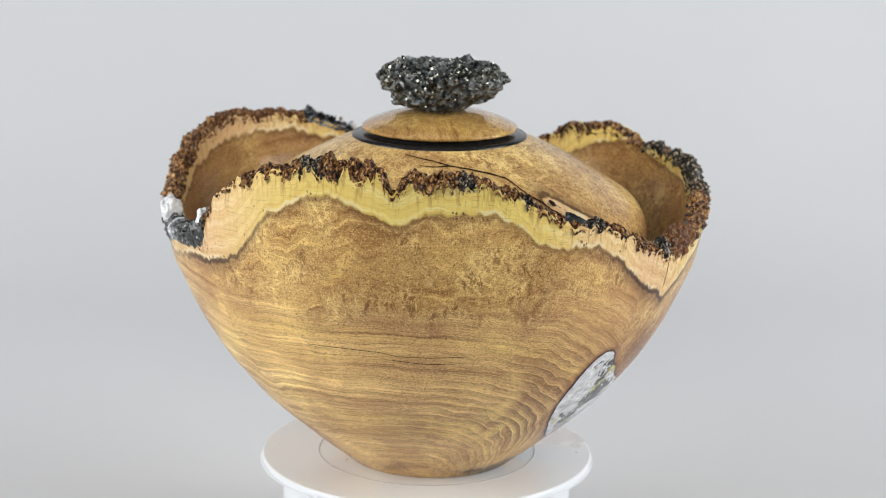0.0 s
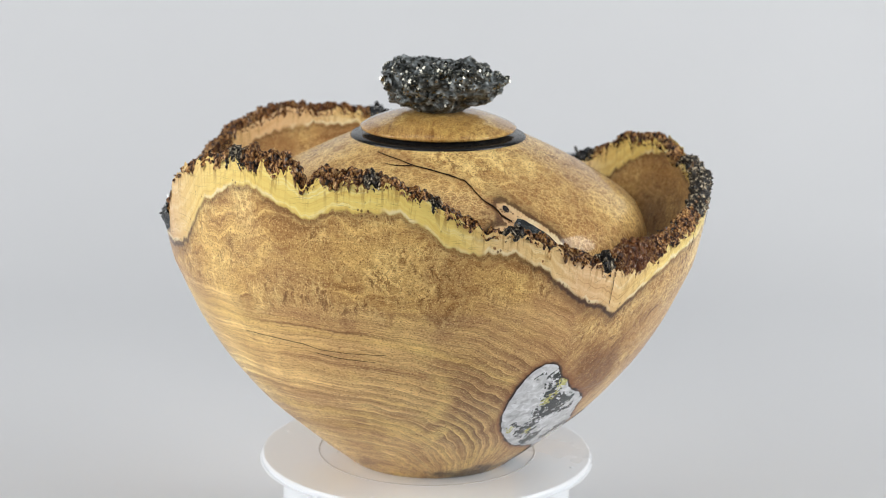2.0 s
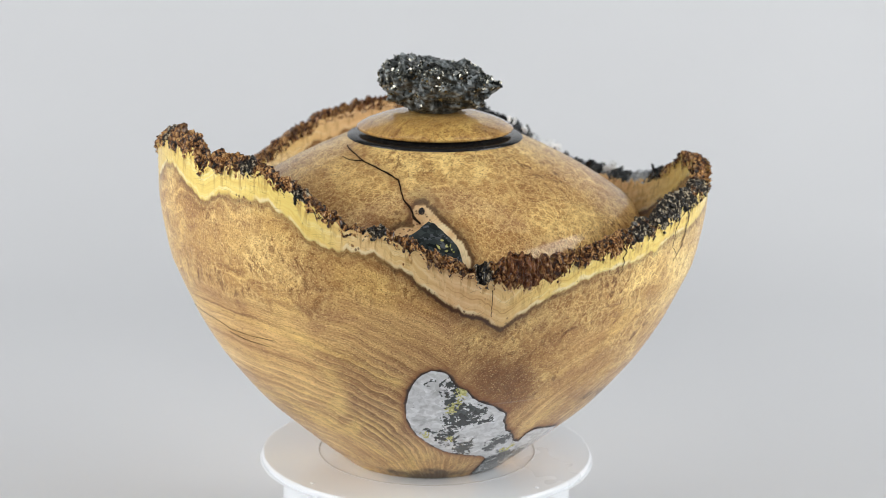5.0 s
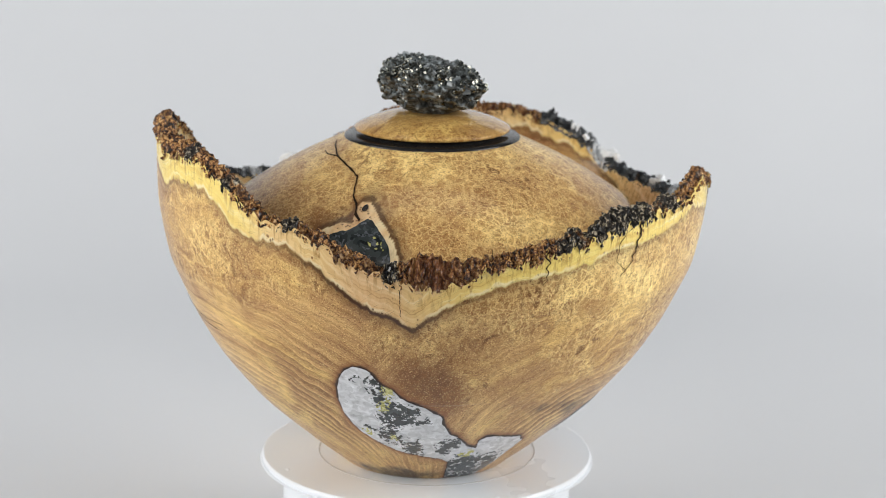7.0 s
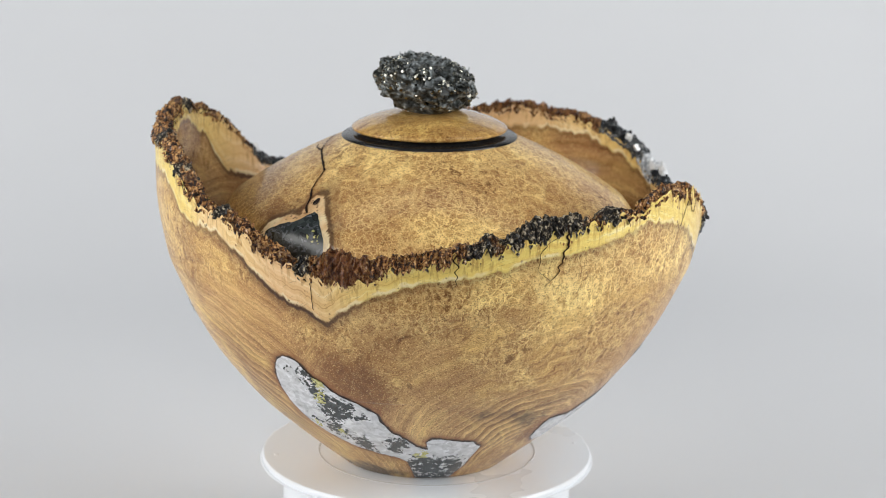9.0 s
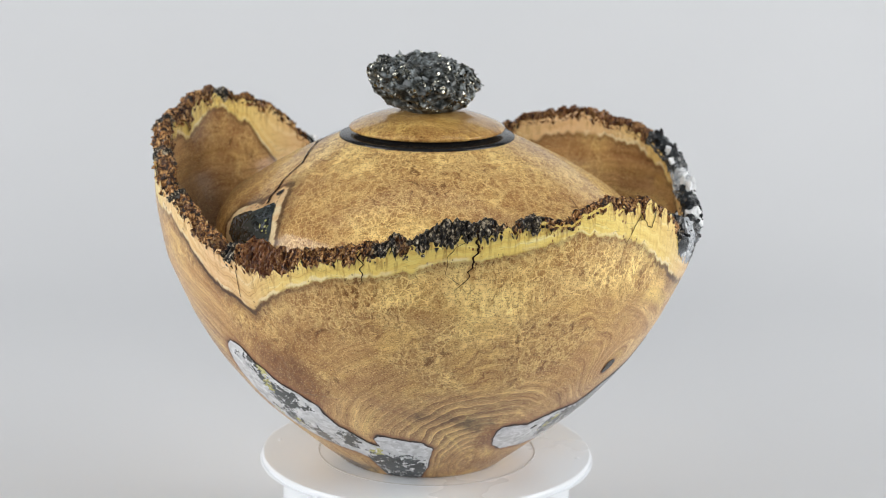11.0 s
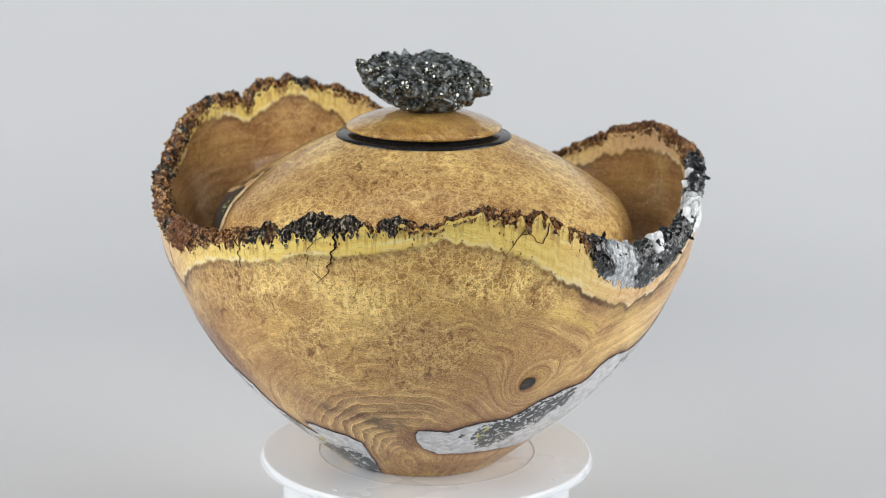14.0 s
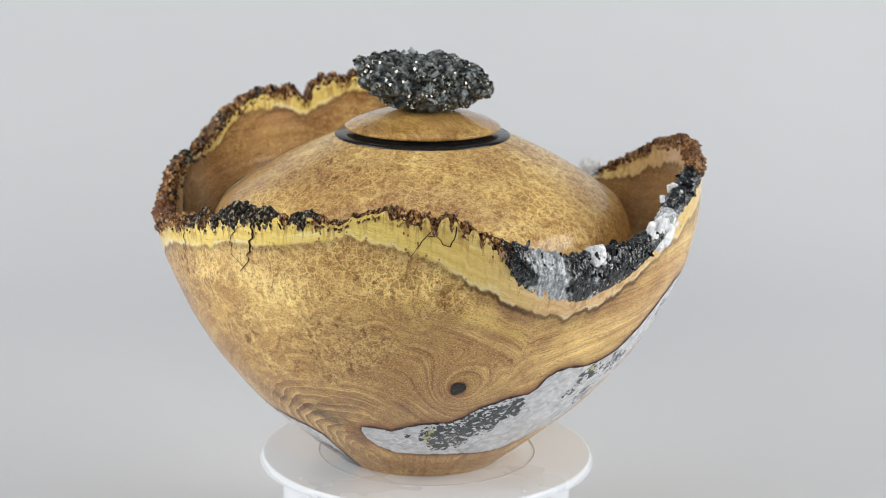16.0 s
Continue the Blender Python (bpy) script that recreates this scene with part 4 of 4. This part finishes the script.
LID = smooth_path([(0.0, .1490), (.029, .1490), (.0334, .1492), (.0342, .1500), (.0338, .1508), (.0300, .1529), (.022, .1557), (.013, .1572), (0.0, .1575)], 5)
lathe("disc", LID, LIDWOOD, lid, 192, "polished burl wood disc", {k: lid_attr(k) for k in ("grain", "along", "burl", "band", "cream", "line", "edge", "stain", "under", "tone", "ringy", "rust")})
lathe("collar", [(0.0, .1440), (.0380, .1442), (.0385, .1450), (.0386, .1464), (.0382, .1469), (.0340, .1474), (.0312, .1476), (.0310, .1494), (0.0, .1494)], EBONY, bowl, 160, "black ebony collar round the opening",
      at=(LID_AT[0] - BOWL_AT[0], LID_AT[1] - BOWL_AT[1]))

KNOB_AT = Vector((-LID_AT[0], -LID_AT[1], 0.1567))
NECK = Vector((0.0040, -0.0012))
# reach of the ore cluster in each direction from the turning axis, every twenty degrees, and the height of its widest point, in millimetres
REACH = around([34.7, 34.8, 32.0, 25.0, 19.2, 23.0, 27.0, 28.9, 27.0, 24.2, 23.7, 24.4, 24.0, 26.0, 30.5, 34.5, 34.4, 33.5])
WIDEST = around([14.5, 14.5, 12, 8, 6.5, 8, 10, 11, 14, 16, 15, 14, 12, 10.5, 15, 20, 20, 17])


@functools.lru_cache(maxsize=None)
def knob_radius(deg):
    """The outline that those reaches leave."""
    th = np.arange(deg - 60, deg + 61, 3.0)
    return float(np.min(REACH(th) / np.cos(np.radians(th - deg)))) / 1000 - 0.0026


def knob_shape(u):
    """A lopsided fan of ore: a narrow neck, undercut sides and a ragged, flattish top that falls towards two of its corners."""
    a = math.atan2(u.y, u.x)
    e = math.asin(max(-1, min(1, u.z)))
    deg = round(math.degrees(a))
    rim_ = Vector((math.cos(a), math.sin(a))) * knob_radius(deg)
    neck = NECK + Vector((math.cos(a), math.sin(a))) * 0.0086
    zw = float(WIDEST(deg)) / 1000
    if e < 0:
        k = min(1.0, -e / (math.pi / 2) / 0.8)
        if k < 1:
            q = rim_.lerp(neck, k ** 1.9)
        else:
            q = NECK + (neck - NECK) * ((1 + e / (math.pi / 2)) / 0.2)
        return q.x, q.y, zw * (1 - k)
    k = e / (math.pi / 2)
    q = NECK.lerp(rim_, math.cos(k * math.pi / 2) ** 0.62)
    out = min(1.0, q.length / max(rim_.length, 1e-6))
    top = 0.0236 - (0.0075 * float(hump(deg, 13, 26)) + 0.0105 * float(hump(deg, 132, 32)) + 0.006 * float(hump(deg, 79, 22))) * out ** 2 - 0.0012 * math.exp(-(q.length / 0.010) ** 2)
    return q.x, q.y, zw + max(0.001, top - zw) * math.sin(k * math.pi / 2) ** 0.75


def knob_point(u):
    p = Vector(knob_shape(u))
    n = noise.noise(p * 95) * 0.0030 + noise.noise(p * 210) * 0.0032 + noise.noise(p * 480) * 0.0018
    k = min(1, max(0.1, p.z / 0.006))
    d = Vector((p.x - NECK.x, p.y - NECK.y, (p.z - 0.012) * 1.6)).normalized()
    return p + d * n * k , d


def build_knob():
    bm = bmesh.new()
    bmesh.ops.create_icosphere(bm, subdivisions=6, radius=1)
    for q in bm.verts:
        q.co = knob_point(q.co.normalized())[0]
    me = bpy.data.meshes.new("knob")
    bm.to_mesh(me)
    bm.free()
    me.materials.append(ROCK)
    ob = new("knob", me)
    ob.parent = lid
    ob.matrix_basis = Matrix.Translation(KNOB_AT)
    tagged(ob, "dark glittering metallic ore cluster")
    rnd = random.Random(4)
    cubes = [prism_mesh("pyrite_crystal", s, l, w, t, PYRITE, 40 + i) for i, (s, l, w, t) in enumerate([(4, .0012, .0007, .0), (4, .0009, .0006, .1), (5, .0013, .0006, .2), (6, .0010, .0006, .1)])]
    blades = [prism_mesh("blade_crystal", 4, l, w, .05, SLATE, 50 + i, fl) for i, (l, w, fl) in enumerate([(.0046, .0012, .3), (.0036, .0016, .25), (.0056, .0009, .4)])]
    for i in range(300):
        u = Vector((rnd.gauss(0, 1), rnd.gauss(0, 1), rnd.gauss(0.25, 0.8))).normalized()
        p, d = knob_point(u)
        if i % 5 < 2 and p.z > 0.007:
            tang = Vector((-d.y, d.x, rnd.uniform(-0.5, 0.9))) * rnd.choice((-1, 1)) + d * 0.12
            place("blade_crystal", rnd.choice(blades), ob, p - d * 0.0012, tang, rnd.uniform(0, 6), rnd.uniform(0.5, 1.05))
        else:
            w = d + Vector((rnd.uniform(-.7, .7), rnd.uniform(-.7, .7), rnd.uniform(-.5, .9)))
            place("pyrite_crystal", rnd.choice(cubes), ob, p - d * 0.0007, w, rnd.uniform(0, 6), rnd.uniform(0.7, 1.35))
    # the fine druse between them
    v, f = [], []
    for i in range(2600):
        u = Vector((rnd.gauss(0, 1), rnd.gauss(0, 1), rnd.gauss(0.2, 0.8))).normalized()
        p, d = knob_point(u)
        if p.z < 0.003 or (p.z < 0.009 and rnd.random() < 0.5) or noise.noise(p * 160 + Vector((3, 8, 1))) < -0.12 - 0.25 * (p.z > 0.016):
            continue
        s = rnd.uniform(0.00022, 0.00062)
        p = p - d * s * 0.6
        q = Euler((rnd.uniform(0, 6), rnd.uniform(0, 6), rnd.uniform(0, 6))).to_matrix()
        b = len(v)
        for c in ((-1, -1, -1), (1, -1, -1), (1, 1, -1), (-1, 1, -1), (-1, -1, 1), (1, -1, 1), (1, 1, 1), (-1, 1, 1)):
            v.append(p + q @ (Vector(c) * s))
        f += [tuple(b + k for k in q4) for q4 in ((0, 3, 2, 1), (4, 5, 6, 7), (0, 1, 5, 4), (1, 2, 6, 5), (2, 3, 7, 6), (3, 0, 4, 7))]
    dr = mesh_part("crystal_druse", v, f, PYRITE, ob, "", None, False)
    tagged(dr, "fine sparkling pyrite crystals", kind="stuff")


build_knob()

# ---------------------------------------------------------------- turntable
turntable = tagged(new("turntable"), "round white plastic display turntable under the bowl", "turntable")
platter = lathe("platter", smooth_path([(0.0, -.0034), (.0690, -.0034), (.0742, -.0028), (.0750, -.0015), (.0745, -.0003), (.0728, 0.0), (.060, -.0001), (.030, 0.0), (0.0, 0.0)], 6), PLATE, turntable, 192, "glossy white round platter")
lathe("ring_mark", [(.0489, -.0004), (.0489, .00012), (.0495, .00012), (.0495, -.0004)], GREY, platter, 192, "thin grey ring")
mesh_part("tick_mark", [(-.0352, -.0152, .00012), (-.0362, -.0192, .00012), (-.0367, -.0190, .00012), (-.0357, -.0150, .00012)], [(0, 1, 2, 3)], GREY, platter, "short grey tick", None, False)
for _k in range(4):
    _a = math.radians(-2 + 90 * _k)
    _b = bmesh.new()
    bmesh.ops.create_uvsphere(_b, u_segments=12, v_segments=6, radius=0.0011)
    for _v in _b.verts:
        _v.co = Vector((_v.co.x + 0.0688 * math.cos(_a), _v.co.y + 0.0688 * math.sin(_a), _v.co.z * 0.35))
    _m = bpy.data.meshes.new("stud")
    _b.to_mesh(_m)
    _b.free()
    _m.materials.append(PLATE)
    new("stud", _m).parent = platter
motor_stand = tagged(new("motor_stand"), "white cylindrical motor stand under the turning platter", "stand")
lathe("housing", smooth_path([(0.0, -.055), (.0630, -.055), (.0652, -.053), (.0655, -.030), (.0655, -.0085), (.0645, -.0070), (.055, -.0068), (0.0, -.0068)], 5), PLATE, motor_stand, 160)
# black ring added where the gap below the platter is only in shade
lathe("pad", [(.040, -.0070), (.040, -.0064), (.0638, -.0064), (.0638, -.0070)], EBONY, motor_stand, 128, "black ring pad under the platter")
# wide black disc between stand and platter, there to darken the shadow gap
lathe("spindle", [(0.0, -.0070), (.050, -.0070), (.050, -.0033), (0.0, -.0033)], EBONY, motor_stand, 96)

# ---------------------------------------------------------------- backdrop
def build_backdrop():
    prof = [(y, -0.055) for y in np.linspace(-0.26, 0.45, 12)]
    prof += [(0.45 + 0.5 * math.sin(a), 0.445 - 0.5 * math.cos(a)) for a in np.linspace(0.1, math.pi / 2, 16)]
    prof += [(0.95, z) for z in np.linspace(0.50, 0.75, 3)]
    xs = np.linspace(-1.3, 1.3, 15)
    v = [(x, y, z) for x in xs for y, z in prof]
    ob = mesh_part("backdrop", v, [tuple(reversed(f)) for f in grid_faces(len(xs), len(prof), False)], PAPER)
    tagged(ob, "seamless pale grey photo backdrop sweeping up behind the turntable", "backdrop", kind="structure")


build_backdrop()


# ---------------------------------------------------------------- the turning
def motions():
    def rows(x, y):
        return [(float(s), pose(0, 0, 0, 0, 0, RATE * s) @ pose(x, y, 0)) for s in range(17)]
    walk(bowl, rows(*BOWL_AT))
    walk(lid, rows(*LID_AT))
    walk(turntable, rows(0.0, 0.0))


motions()
